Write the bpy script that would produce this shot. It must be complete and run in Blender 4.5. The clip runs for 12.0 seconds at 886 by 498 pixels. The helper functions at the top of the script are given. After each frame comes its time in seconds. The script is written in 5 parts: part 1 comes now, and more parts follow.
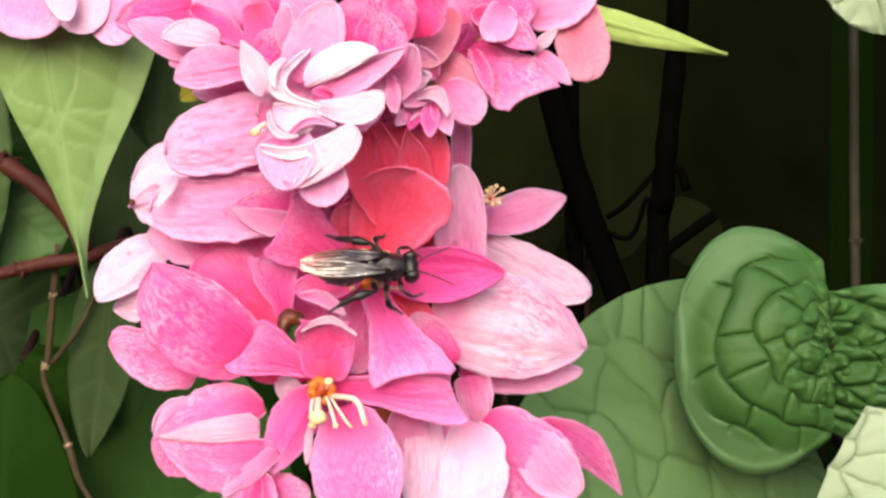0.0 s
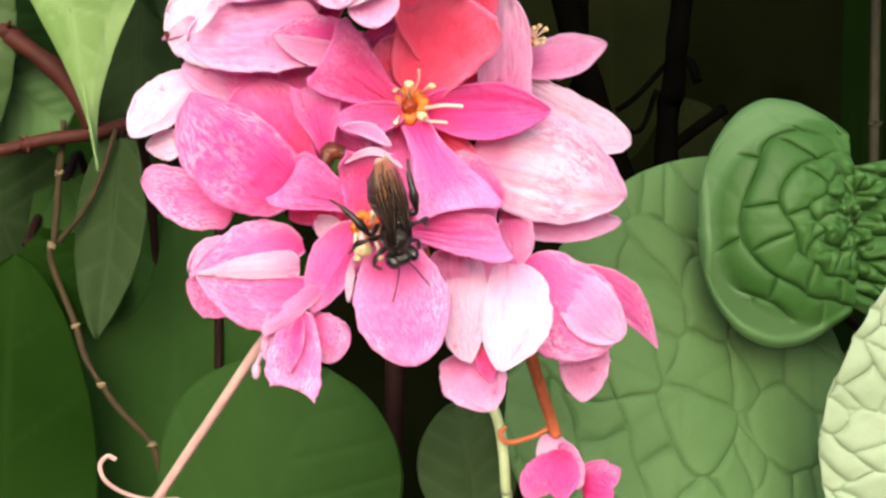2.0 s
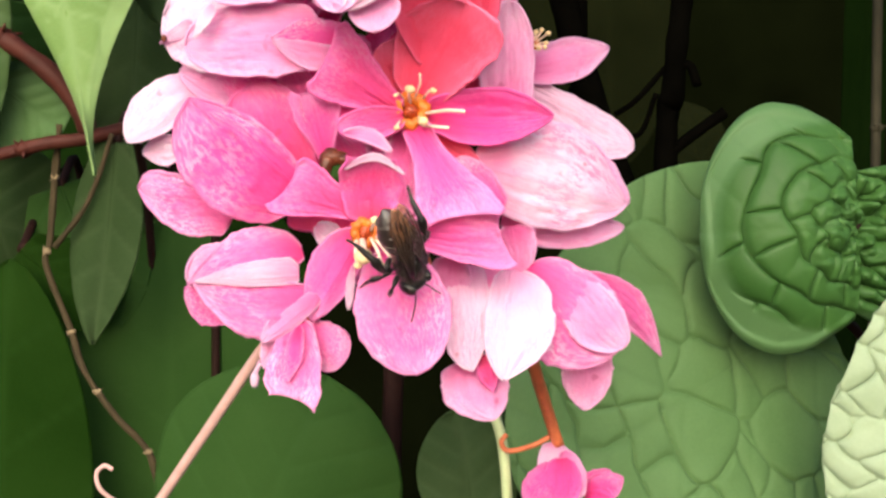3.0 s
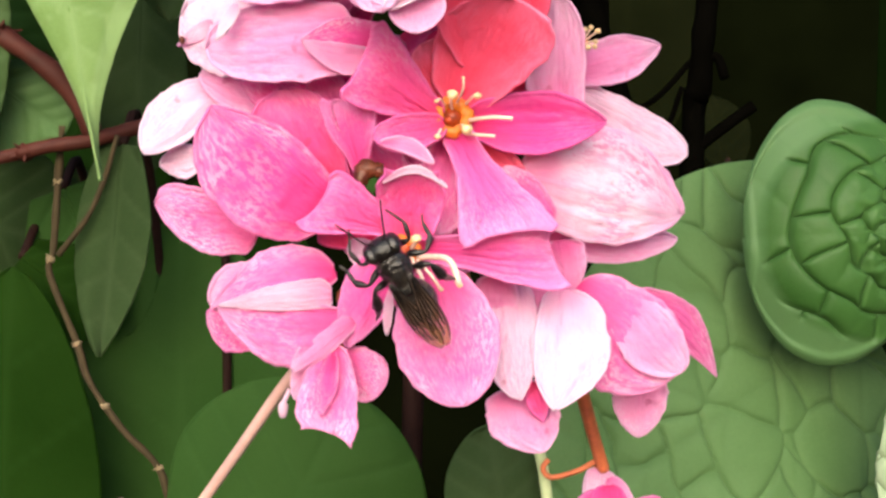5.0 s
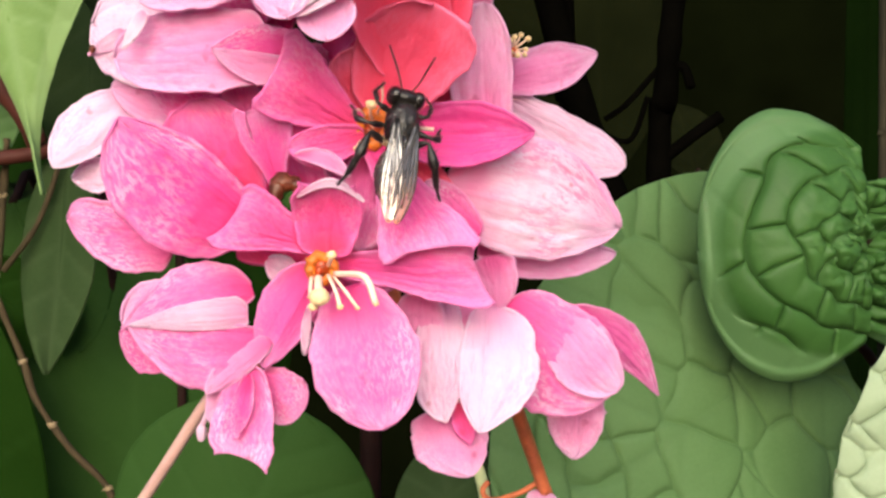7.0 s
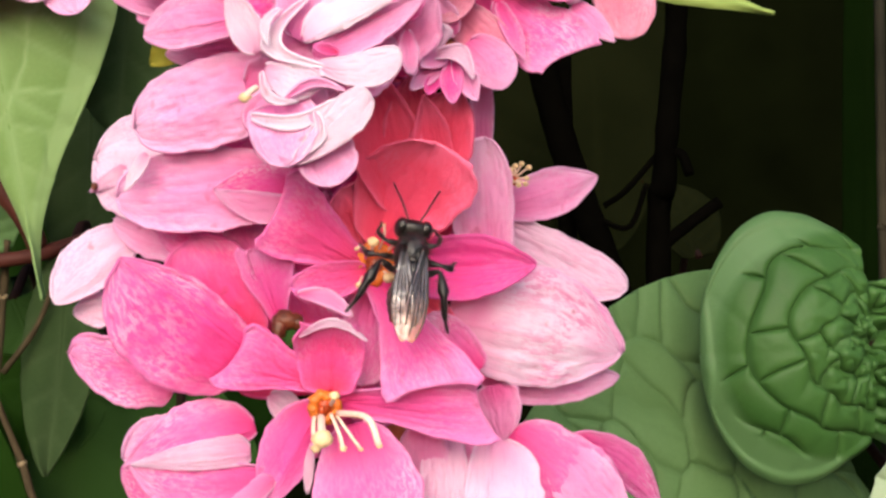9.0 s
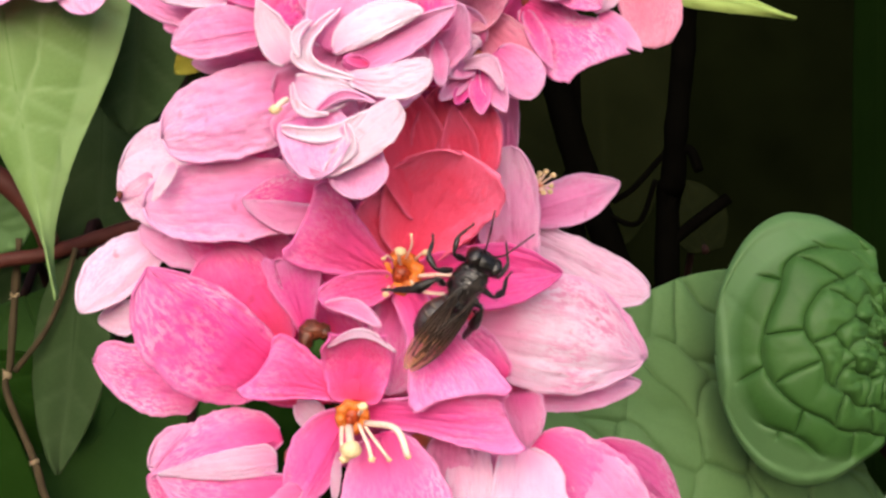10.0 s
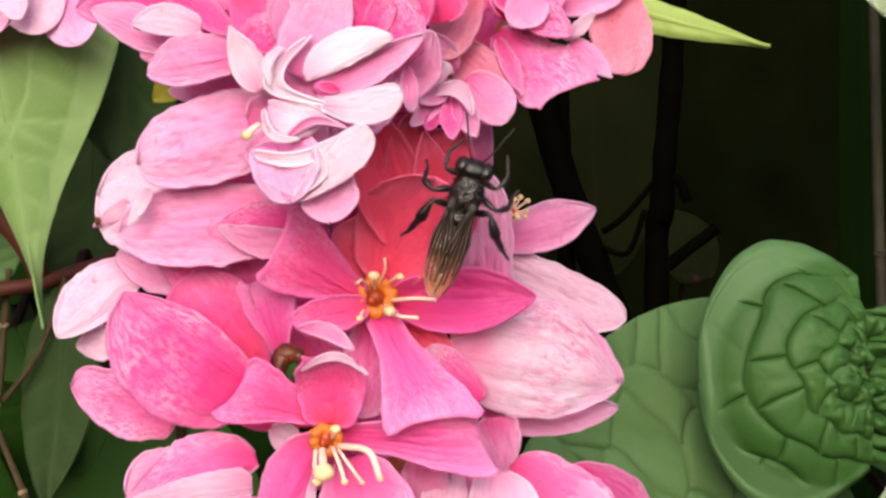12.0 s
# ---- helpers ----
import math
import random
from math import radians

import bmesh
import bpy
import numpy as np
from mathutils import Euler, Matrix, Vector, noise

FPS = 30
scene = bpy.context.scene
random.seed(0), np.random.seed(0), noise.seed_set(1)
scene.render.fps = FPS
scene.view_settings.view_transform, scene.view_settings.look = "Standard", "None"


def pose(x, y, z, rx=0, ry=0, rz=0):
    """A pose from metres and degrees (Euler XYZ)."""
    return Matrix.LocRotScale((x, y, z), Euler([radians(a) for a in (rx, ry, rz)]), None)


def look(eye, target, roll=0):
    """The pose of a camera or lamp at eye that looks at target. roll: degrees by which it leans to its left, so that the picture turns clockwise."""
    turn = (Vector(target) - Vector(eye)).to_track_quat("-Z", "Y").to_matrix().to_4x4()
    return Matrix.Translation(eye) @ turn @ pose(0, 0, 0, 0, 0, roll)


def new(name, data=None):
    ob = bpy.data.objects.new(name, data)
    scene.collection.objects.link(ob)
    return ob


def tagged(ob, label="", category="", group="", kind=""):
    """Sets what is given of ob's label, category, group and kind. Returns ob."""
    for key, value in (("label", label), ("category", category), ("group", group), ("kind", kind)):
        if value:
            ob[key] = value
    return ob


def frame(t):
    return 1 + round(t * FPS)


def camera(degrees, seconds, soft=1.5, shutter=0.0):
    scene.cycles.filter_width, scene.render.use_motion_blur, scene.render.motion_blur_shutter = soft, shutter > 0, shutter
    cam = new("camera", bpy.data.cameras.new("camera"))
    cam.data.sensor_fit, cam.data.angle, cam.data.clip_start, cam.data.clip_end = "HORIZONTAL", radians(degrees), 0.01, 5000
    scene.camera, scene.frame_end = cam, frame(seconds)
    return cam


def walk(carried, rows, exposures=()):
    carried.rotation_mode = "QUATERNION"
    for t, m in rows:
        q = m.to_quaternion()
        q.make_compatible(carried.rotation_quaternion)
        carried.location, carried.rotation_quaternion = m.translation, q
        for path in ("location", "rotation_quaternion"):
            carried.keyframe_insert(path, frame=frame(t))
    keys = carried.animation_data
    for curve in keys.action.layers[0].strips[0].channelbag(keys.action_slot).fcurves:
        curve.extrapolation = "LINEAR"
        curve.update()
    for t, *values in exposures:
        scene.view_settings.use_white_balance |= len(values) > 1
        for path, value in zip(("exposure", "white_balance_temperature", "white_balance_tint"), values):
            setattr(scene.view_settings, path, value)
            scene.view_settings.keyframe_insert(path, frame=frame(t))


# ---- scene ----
cam = camera(40, 12.0, soft=2.7)
PATH = [
    (0.0, look((0.00945, -0.10604, 0.29930), (0.00668, -0.00610, 0.30151), 0.17)),
    (0.5, look((0.00618, -0.10738, 0.29803), (0.00362, -0.00743, 0.30009), 0.54)),
    (1.0, look((0.00334, -0.10719, 0.29501), (0.00133, -0.00724, 0.29722), 0.27)),
    (1.5, look((-0.00076, -0.10729, 0.29387), (-0.00217, -0.00732, 0.29548), 0.51)),
    (2.0, look((0.00327, -0.10375, 0.29009), (0.00286, -0.00378, 0.28774), 0.61)),
    (2.5, look((0.00221, -0.10301, 0.29096), (0.00158, -0.00304, 0.28867), 0.55)),
    (3.0, look((0.00277, -0.10230, 0.29040), (0.00272, -0.00232, 0.28828), 0.58)),
    (3.2, look((0.00085, -0.10213, 0.28948), (0.00048, -0.00215, 0.28743), 0.60)),
    (4.8, look((-0.00219, -0.09362, 0.29171), (-0.00129, 0.00633, 0.28854), 0.12)),
    (5.0, look((-0.00107, -0.09401, 0.29265), (-0.00074, 0.00594, 0.28946), 0.17)),
    (5.5, look((0.00330, -0.09252, 0.29004), (0.00371, 0.00743, 0.28683), 0.04)),
    (6.0, look((0.00669, -0.09208, 0.29032), (0.00751, 0.00785, 0.28684), 0.22)),
    (6.5, look((0.00748, -0.09092, 0.29162), (0.00852, 0.00903, 0.28873), 0.01)),
    (7.0, look((0.00449, -0.09040, 0.29294), (0.00513, 0.00958, 0.29064), -0.04)),
    (7.5, look((0.00304, -0.09073, 0.29973), (0.00348, 0.00927, 0.29959), -0.64)),
    (9.3, look((0.00432, -0.08981, 0.29858), (0.00513, 0.01016, 0.30049), -0.54)),
    (9.5, look((0.00399, -0.08937, 0.29786), (0.00413, 0.01061, 0.29945), -0.46)),
    (10.0, look((0.00192, -0.09014, 0.30083), (0.00312, 0.00985, 0.30154), -0.50)),
    (10.5, look((0.00827, -0.08865, 0.29787), (0.00844, 0.01133, 0.30014), -0.11)),
    (11.0, look((0.00504, -0.08929, 0.29932), (0.00617, 0.01065, 0.30253), -0.69)),
    (11.5, look((0.00336, -0.09027, 0.29929), (0.00443, 0.00967, 0.30260), -0.67)),
    (12.0, look((0.00410, -0.09110, 0.29999), (0.00505, 0.00883, 0.30360), -0.67)),
]
EXPOSURES = ((0.0, 1.17, 6500, 12), (0.5, 1.12, 6500, 12), (1.0, 1.18, 6500, 11), (1.5, 1.25, 6500, 9), (2.0, 1.31, 6500, 8), (5.0, 1.28, 6500, 8), (7.0, 1.15, 6500, 9), (9.5, 0.97, 6450, 13), (12.0, 0.94, 6450, 13))
walk(cam, PATH, EXPOSURES)
SUN_UP, SUN_TURN, SUN, SKY = 26, 187, 1.27, 0.126

# ---- units: millimetres round the middle of the main flower, a hand and a half above the ground ----
BASE = Vector((0, 0, 0.3))


def mm(x, y, z):
    return Vector((x, y, z)) * 0.001 + BASE


# ---- daylight: bright overcast sky, soft sun high behind the viewer ----
world = bpy.data.worlds.new("world")
scene.world = world
world.use_nodes = True
wn, wl = world.node_tree.nodes, world.node_tree.links
sky = wn.new("ShaderNodeTexSky")
sky.sky_type = "NISHITA"
sky.sun_disc = False
sky.sun_elevation, sky.sun_rotation = radians(SUN_UP), radians(SUN_TURN)
sky.air_density, sky.dust_density, sky.ozone_density = 1.0, 4.0, 0.6
wl.new(sky.outputs[0], wn["Background"].inputs[0])
wn["Background"].inputs[1].default_value = SKY
sun = new("sun", bpy.data.lights.new("sun", "SUN"))
sun.data.energy, sun.data.angle, sun.data.color = SUN, radians(58), (1.0, 0.965, 0.91)
sun_way = Vector((math.sin(radians(SUN_TURN)) * math.cos(radians(SUN_UP)), math.cos(radians(SUN_TURN)) * math.cos(radians(SUN_UP)), math.sin(radians(SUN_UP))))
sun.matrix_world = look(BASE + sun_way * 3, BASE)


# ---- materials ----
def material(name, rough=0.5):
    m = bpy.data.materials.new(name)
    m.use_nodes = True
    n, l = m.node_tree.nodes, m.node_tree.links
    b = n["Principled BSDF"]
    b.inputs["Roughness"].default_value = rough
    return m, n, l, b


def noise_node(n, l, vec, scale, detail=3.0, rough=0.5):
    t = n.new("ShaderNodeTexNoise")
    t.inputs["Scale"].default_value, t.inputs["Detail"].default_value, t.inputs["Roughness"].default_value = scale, detail, rough
    if vec is not None:
        l.new(vec, t.inputs["Vector"])
    return t.outputs[0]


def ramp(n, l, fac, stops):
    r = n.new("ShaderNodeValToRGB")
    e = r.color_ramp.elements
    while len(e) < len(stops):
        e.new(0.5)
    for el, (p, c) in zip(e, stops):
        el.position, el.color = p, (*c, 1) if len(c) == 3 else c
    l.new(fac, r.inputs[0])
    return r.outputs[0]


def maths(n, l, op, a, b, clamp=False):
    m = n.new("ShaderNodeMath")
    m.operation, m.use_clamp = op, clamp
    for s, v in zip(m.inputs, (a, b)):
        if isinstance(v, (int, float)):
            s.default_value = v
        else:
            l.new(v, s)
    return m.outputs[0]


def mixed(n, l, fac, a, b, blend="MIX"):
    m = n.new("ShaderNodeMix")
    m.data_type, m.blend_type = "RGBA", blend
    for s, v in ((m.inputs[0], fac), (m.inputs[6], a), (m.inputs[7], b)):
        if isinstance(v, (int, float)):
            s.default_value = v
        elif isinstance(v, tuple):
            s.default_value = (*v, 1)
        else:
            l.new(v, s)
    return m.outputs[2]


def bump(n, l, bsdf, height, strength, dist):
    b = n.new("ShaderNodeBump")
    b.inputs["Strength"].default_value, b.inputs["Distance"].default_value = strength, dist
    l.new(height, b.inputs["Height"])
    l.new(b.outputs[0], bsdf.inputs["Normal"])


def through_light(m, n, l, bsdf, colour, share):
    """A thin living sheet lets part of the light through."""
    t = n.new("ShaderNodeBsdfTranslucent")
    mix = n.new("ShaderNodeMixShader")
    mix.inputs[0].default_value = share
    if isinstance(colour, tuple):
        t.inputs[0].default_value = (*colour, 1)
    else:
        l.new(colour, t.inputs[0])
    l.new(bsdf.outputs[0], mix.inputs[1])
    l.new(t.outputs[0], mix.inputs[2])
    l.new(mix.outputs[0], n["Material Output"].inputs[0])


def petal_material(name, heart, body, rim, speck, specks=0.5, share=0.4, furrow=0.35, streaks=0.1, spread=0.0):
    """A sepal: coloured heart at its base, body, paler rim, fine length-wise veins and pale mottling."""
    m, n, l, b = material(name, 0.42)
    heart, body, rim, speck = [(c[0], c[1] * 0.92, min(0.9, c[2] * 1.02)) for c in (heart, body, rim, speck)]
    uv = n.new("ShaderNodeUVMap").outputs[0]
    sep = n.new("ShaderNodeSeparateXYZ")
    l.new(uv, sep.inputs[0])
    along, across = sep.outputs[0], sep.outputs[1]
    obj = n.new("ShaderNodeTexCoord").outputs["Object"]
    info = n.new("ShaderNodeObjectInfo").outputs["Random"]
    big = noise_node(n, l, obj, 260, 2)
    fine = noise_node(n, l, obj, 1500, 4, 0.65)
    shift = maths(n, l, "MULTIPLY_ADD", big, 0.5)
    n[shift.node.name].inputs[2].default_value = -0.25
    place = maths(n, l, "ADD", along, shift, True)
    colour = ramp(n, l, place, [(0.0, heart), (0.38, body), (0.72, body), (1.0, rim)])
    edge = maths(n, l, "ABSOLUTE", maths(n, l, "MULTIPLY_ADD", across, 2.0), 0)
    n[edge.node.inputs[0].links[0].from_node.name].inputs[2].default_value = -1.0
    rimness = maths(n, l, "POWER", edge, 3.0)
    colour = mixed(n, l, maths(n, l, "MULTIPLY", rimness, 0.65), colour, rim)
    # pale mottling in short dashes, mostly towards the outer half
    far = ramp(n, l, maths(n, l, "ADD", maths(n, l, "MULTIPLY", place, 0.6), maths(n, l, "MULTIPLY", rimness, 0.45)), [(0.24 - spread, (0.04, 0.04, 0.04)), (0.62 - spread, (1, 1, 1))])
    dm = n.new("ShaderNodeMapping")
    dm.inputs["Scale"].default_value = (17, 32, 1)
    l.new(uv, dm.inputs[0])
    dash = n.new("ShaderNodeTexNoise")
    dash.noise_dimensions = "4D"
    dash.inputs["Scale"].default_value, dash.inputs["Detail"].default_value, dash.inputs["Roughness"].default_value = 1.0, 3, 0.65
    l.new(dm.outputs[0], dash.inputs["Vector"])
    l.new(maths(n, l, "MULTIPLY", info, 37.0), dash.inputs["W"])
    spots = ramp(n, l, dash.outputs[0], [(0.45, (0, 0, 0)), (0.565, (1, 1, 1))])
    patch = ramp(n, l, noise_node(n, l, obj, 330, 2), [(0.40, (0.25, 0.25, 0.25)), (0.58, (1, 1, 1))])
    spots = maths(n, l, "MULTIPLY", spots, patch)
    colour = mixed(n, l, maths(n, l, "MULTIPLY", maths(n, l, "MULTIPLY", far, spots), specks), colour, speck)
    # short darker dashes close to the rim
    km = n.new("ShaderNodeMapping")
    km.inputs["Scale"].default_value = (15, 34, 1)
    l.new(uv, km.inputs[0])
    kn = n.new("ShaderNodeTexNoise")
    kn.noise_dimensions = "4D"
    kn.inputs["Scale"].default_value, kn.inputs["Detail"].default_value = 1.0, 2
    l.new(km.outputs[0], kn.inputs["Vector"])
    l.new(maths(n, l, "MULTIPLY", info, 53.0), kn.inputs["W"])
    dashes = ramp(n, l, kn.outputs[0], [(0.60, (0, 0, 0)), (0.66, (1, 1, 1))])
    colour = mixed(n, l, maths(n, l, "MULTIPLY", maths(n, l, "MULTIPLY", dashes, far), 0.3), colour, heart)
    # fine veins that run along the sepal
    vm = n.new("ShaderNodeMapping")
    vm.inputs["Scale"].default_value = (1.3, 15, 1)
    l.new(uv, vm.inputs[0])
    vn = n.new("ShaderNodeTexNoise")
    vn.noise_dimensions = "4D"
    vn.inputs["Scale"].default_value, vn.inputs["Detail"].default_value, vn.inputs["Roughness"].default_value = 1.0, 3, 0.6
    l.new(vm.outputs[0], vn.inputs["Vector"])
    l.new(maths(n, l, "MULTIPLY", info, 91.0), vn.inputs["W"])
    veins = vn.outputs[0]
    lines = ramp(n, l, veins, [(0.36, (1, 1, 1)), (0.46, (0, 0, 0))])
    colour = mixed(n, l, maths(n, l, "MULTIPLY", lines, streaks), colour, heart)
    # thin pale edge
    lip = maths(n, l, "MAXIMUM", ramp(n, l, edge, [(0.90, (0, 0, 0)), (0.97, (1, 1, 1))]), ramp(n, l, along, [(0.955, (0, 0, 0)), (0.985, (1, 1, 1))]))
    colour = mixed(n, l, maths(n, l, "MULTIPLY", lip, 0.5), colour, rim)
    # a few dark flecks
    fleck = ramp(n, l, noise_node(n, l, obj, 700, 2, 0.4), [(0.70, (0, 0, 0)), (0.76, (1, 1, 1))])
    colour = mixed(n, l, maths(n, l, "MULTIPLY", fleck, 0.4), colour, (0.45, 0.03, 0.12))
    # midrib
    rib = maths(n, l, "MULTIPLY", ramp(n, l, edge, [(0.0, (1, 1, 1)), (0.07, (0, 0, 0))]), ramp(n, l, along, [(0.1, (1, 1, 1)), (0.9, (0, 0, 0))]))
    colour = mixed(n, l, maths(n, l, "MULTIPLY", rib, 0.28), colour, heart)
    tone = ramp(n, l, info, [(0.0, (0.94, 0.88, 0.92)), (1.0, (1.0, 1.0, 1.0))])
    colour = mixed(n, l, 1.0, colour, tone, "MULTIPLY")
    l.new(colour, b.inputs["Base Color"])
    b.inputs["Specular IOR Level"].default_value = 0.35
    height = maths(n, l, "ADD", maths(n, l, "MULTIPLY", veins, furrow), maths(n, l, "ADD", maths(n, l, "MULTIPLY", fine, 0.4), maths(n, l, "MULTIPLY", dash.outputs[0], 0.5)))
    height = maths(n, l, "SUBTRACT", height, maths(n, l, "MULTIPLY", rib, 0.35))
    bump(n, l, b, height, 0.8, 0.0003)
    through_light(m, n, l, b, mixed(n, l, 1.0, colour, (1.0, 0.84, 0.90), "MULTIPLY"), share)
    return m


PETALS = {
    "pink": petal_material("pink_sepal", (0.82, 0.034, 0.22), (0.82, 0.092, 0.39), (0.81, 0.24, 0.54), (0.87, 0.66, 0.80), 0.75, 0.4, 0.35, 0.12, 0.05),
    "deep": petal_material("deep_pink_sepal", (0.82, 0.034, 0.19), (0.81, 0.064, 0.34), (0.80, 0.15, 0.47), (0.84, 0.28, 0.54), 0.4, 0.4, 0.5, 0.25),
    "pale": petal_material("pale_pink_sepal", (0.82, 0.16, 0.43), (0.85, 0.33, 0.60), (0.85, 0.53, 0.75), (0.86, 0.72, 0.83), 0.5, 0.42, 0.45, 0.16),
    "white": petal_material("whitish_sepal", (0.82, 0.36, 0.59), (0.84, 0.69, 0.79), (0.85, 0.75, 0.84), (0.82, 0.43, 0.63), 0.65, 0.4, 0.6, 0.2, 0.17),
    "rosy": petal_material("rosy_sepal", (0.81, 0.065, 0.30), (0.81, 0.155, 0.45), (0.82, 0.34, 0.61), (0.88, 0.71, 0.84), 0.7, 0.4, 0.35, 0.14, 0.05),
    "mottled": petal_material("mottled_sepal", (0.80, 0.24, 0.47), (0.86, 0.76, 0.83), (0.83, 0.56, 0.73), (0.80, 0.33, 0.55), 0.85, 0.4, 0.6, 0.2, 0.24),
    "snow": petal_material("white_ruffled_sepal", (0.84, 0.46, 0.66), (0.87, 0.80, 0.85), (0.88, 0.84, 0.88), (0.85, 0.60, 0.74), 0.4, 0.35, 0.15, 0.08),
    "blanched": petal_material("blanched_sepal", (0.83, 0.22, 0.52), (0.87, 0.43, 0.69), (0.87, 0.58, 0.78), (0.87, 0.74, 0.84), 0.5, 0.42, 0.45, 0.14, 0.12),
    "silky": petal_material("silky_sepal", (0.82, 0.040, 0.24), (0.82, 0.115, 0.42), (0.82, 0.29, 0.60), (0.86, 0.58, 0.76), 0.3, 0.4, 0.3, 0.22),
    "coral": petal_material("coral_sepal", (0.88, 0.065, 0.14), (0.88, 0.095, 0.195), (0.86, 0.18, 0.32), (0.86, 0.28, 0.43), 0.25, 0.25),
    "blush": petal_material("blushing_sepal", (0.86, 0.060, 0.16), (0.84, 0.085, 0.31), (0.82, 0.18, 0.48), (0.86, 0.40, 0.60), 0.5, 0.3),
    "dusk": petal_material("faded_sepal", (0.72, 0.15, 0.25), (0.74, 0.25, 0.36), (0.76, 0.35, 0.47), (0.80, 0.50, 0.61), 0.6),
}


def plain(name, colour, rough=0.5, vary=0.25, scale=900, share=0.0, rise=0.0001, gloss=0.4):
    m, n, l, b = material(name, rough)
    b.inputs["Specular IOR Level"].default_value = gloss
    obj = n.new("ShaderNodeTexCoord").outputs["Object"]
    t = noise_node(n, l, obj, scale, 4, 0.6)
    wide = noise_node(n, l, obj, scale * 0.15, 2)
    dark = tuple(c * (1 - vary) for c in colour)
    light = tuple(min(1, c * (1 + vary)) for c in colour)
    c = ramp(n, l, maths(n, l, "ADD", maths(n, l, "MULTIPLY", t, 0.6), maths(n, l, "MULTIPLY", wide, 0.4)), [(0.3, dark), (0.7, light)])
    l.new(c, b.inputs["Base Color"])
    bump(n, l, b, t, 0.5, rise)
    if share:
        through_light(m, n, l, b, c, share)
    return m


def leaf_material(name, low, high, vein, rough=0.6, gloss=0.22):
    """A leaf: two greens, veins of their own tint where the mesh marks them, fine grain."""
    m, n, l, b = material(name, rough)
    obj = n.new("ShaderNodeTexCoord").outputs["Object"]
    wide = noise_node(n, l, obj, 70, 3)
    fine = noise_node(n, l, obj, 2200, 3, 0.6)
    c = ramp(n, l, maths(n, l, "ADD", maths(n, l, "MULTIPLY", wide, 0.8), maths(n, l, "MULTIPLY", fine, 0.2)), [(0.32, low), (0.68, high)])
    a = n.new("ShaderNodeAttribute")
    a.attribute_name = "vein"
    c = mixed(n, l, maths(n, l, "MULTIPLY", a.outputs["Fac"], 0.6), c, vein)
    l.new(c, b.inputs["Base Color"])
    b.inputs["Specular IOR Level"].default_value = gloss
    bump(n, l, b, fine, 0.35, 0.00012)
    through_light(m, n, l, b, c, 0.12)
    return m


LEAVES = {
    "bright": leaf_material("bright_leaf", (0.115, 0.205, 0.055), (0.165, 0.27, 0.085), (0.215, 0.325, 0.135)),
    "green": leaf_material("mid_leaf", (0.062, 0.128, 0.042), (0.090, 0.170, 0.064), (0.064, 0.130, 0.044), 0.6, 0.12),
    # darkened copy of the mid-green; the shade at the left is in the colour
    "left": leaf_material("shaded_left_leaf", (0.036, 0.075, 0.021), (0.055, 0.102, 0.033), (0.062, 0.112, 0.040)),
    "rich": leaf_material("rich_leaf", (0.023, 0.073, 0.013), (0.039, 0.104, 0.023), (0.085, 0.168, 0.068), 0.5, 0.2),
    "pale": leaf_material("pale_leaf", (0.215, 0.290, 0.175), (0.285, 0.360, 0.240), (0.20, 0.27, 0.155)),
    # dark, round and grey: the shade behind the flowers is put into these low greens
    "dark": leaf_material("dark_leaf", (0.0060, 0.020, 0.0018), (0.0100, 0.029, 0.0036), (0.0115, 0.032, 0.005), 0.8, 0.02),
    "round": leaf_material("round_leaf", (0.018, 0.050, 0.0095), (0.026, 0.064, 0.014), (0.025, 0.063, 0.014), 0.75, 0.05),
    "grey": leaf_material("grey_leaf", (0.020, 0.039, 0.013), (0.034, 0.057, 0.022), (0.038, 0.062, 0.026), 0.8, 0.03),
    # deep shade is mixed into the next two near-black leaf colours
    "shade_olive": leaf_material("dusky_leaf", (0.0046, 0.0060, 0.0021), (0.0078, 0.0094, 0.0034), (0.0078, 0.0094, 0.0034), 0.8, 0.0),
    "shade_green": leaf_material("shade_green_leaf", (0.0019, 0.0052, 0.0008), (0.0027, 0.0070, 0.0013), (0.003, 0.007, 0.0014), 0.85, 0.0),
    "lime": leaf_material("lime_leaf", (0.25, 0.35, 0.085), (0.33, 0.43, 0.13), (0.22, 0.31, 0.08)),
    "olive": leaf_material("olive_leaf", (0.28, 0.26, 0.02), (0.38, 0.34, 0.04), (0.2, 0.2, 0.02)),
}
ORANGE = plain("orange_disc", (0.52, 0.13, 0.012), 0.5, 0.55, 1800)
RED_ORANGE = plain("dark_orange_style", (0.30, 0.035, 0.003), 0.4, 0.6, 1500)
CREAM = plain("cream_filament", (0.72, 0.52, 0.43), 0.5, 0.15, 2000)
ANTHER = plain("cream_anther", (0.64, 0.48, 0.27), 0.6, 0.25, 3000)
OVARY = plain("brown_ovary", (0.10, 0.022, 0.007), 0.45, 0.75, 1100, 0, 0.0004)
STALK = plain("pinkish_stalk", (0.50, 0.31, 0.28), 0.55, 0.2, 700)
RUST = plain("rusty_stalk", (0.50, 0.13, 0.05), 0.5, 0.3, 900)
VINE = plain("pale_green_vine", (0.40, 0.48, 0.26), 0.55, 0.2, 600)
WINE = plain("wine_red_stem", (0.050, 0.013, 0.009), 0.6, 0.4, 400, gloss=0.15)
DARK_WINE = plain("dark_wine_stem", (0.014, 0.005, 0.004), 0.7, 0.4, 400, gloss=0.1)
# bark colour taken almost to black to carry the background shade
BARK = plain("shade_black_bark", (0.0012, 0.0011, 0.0008), 0.95, 0.4, 300, gloss=0.0)
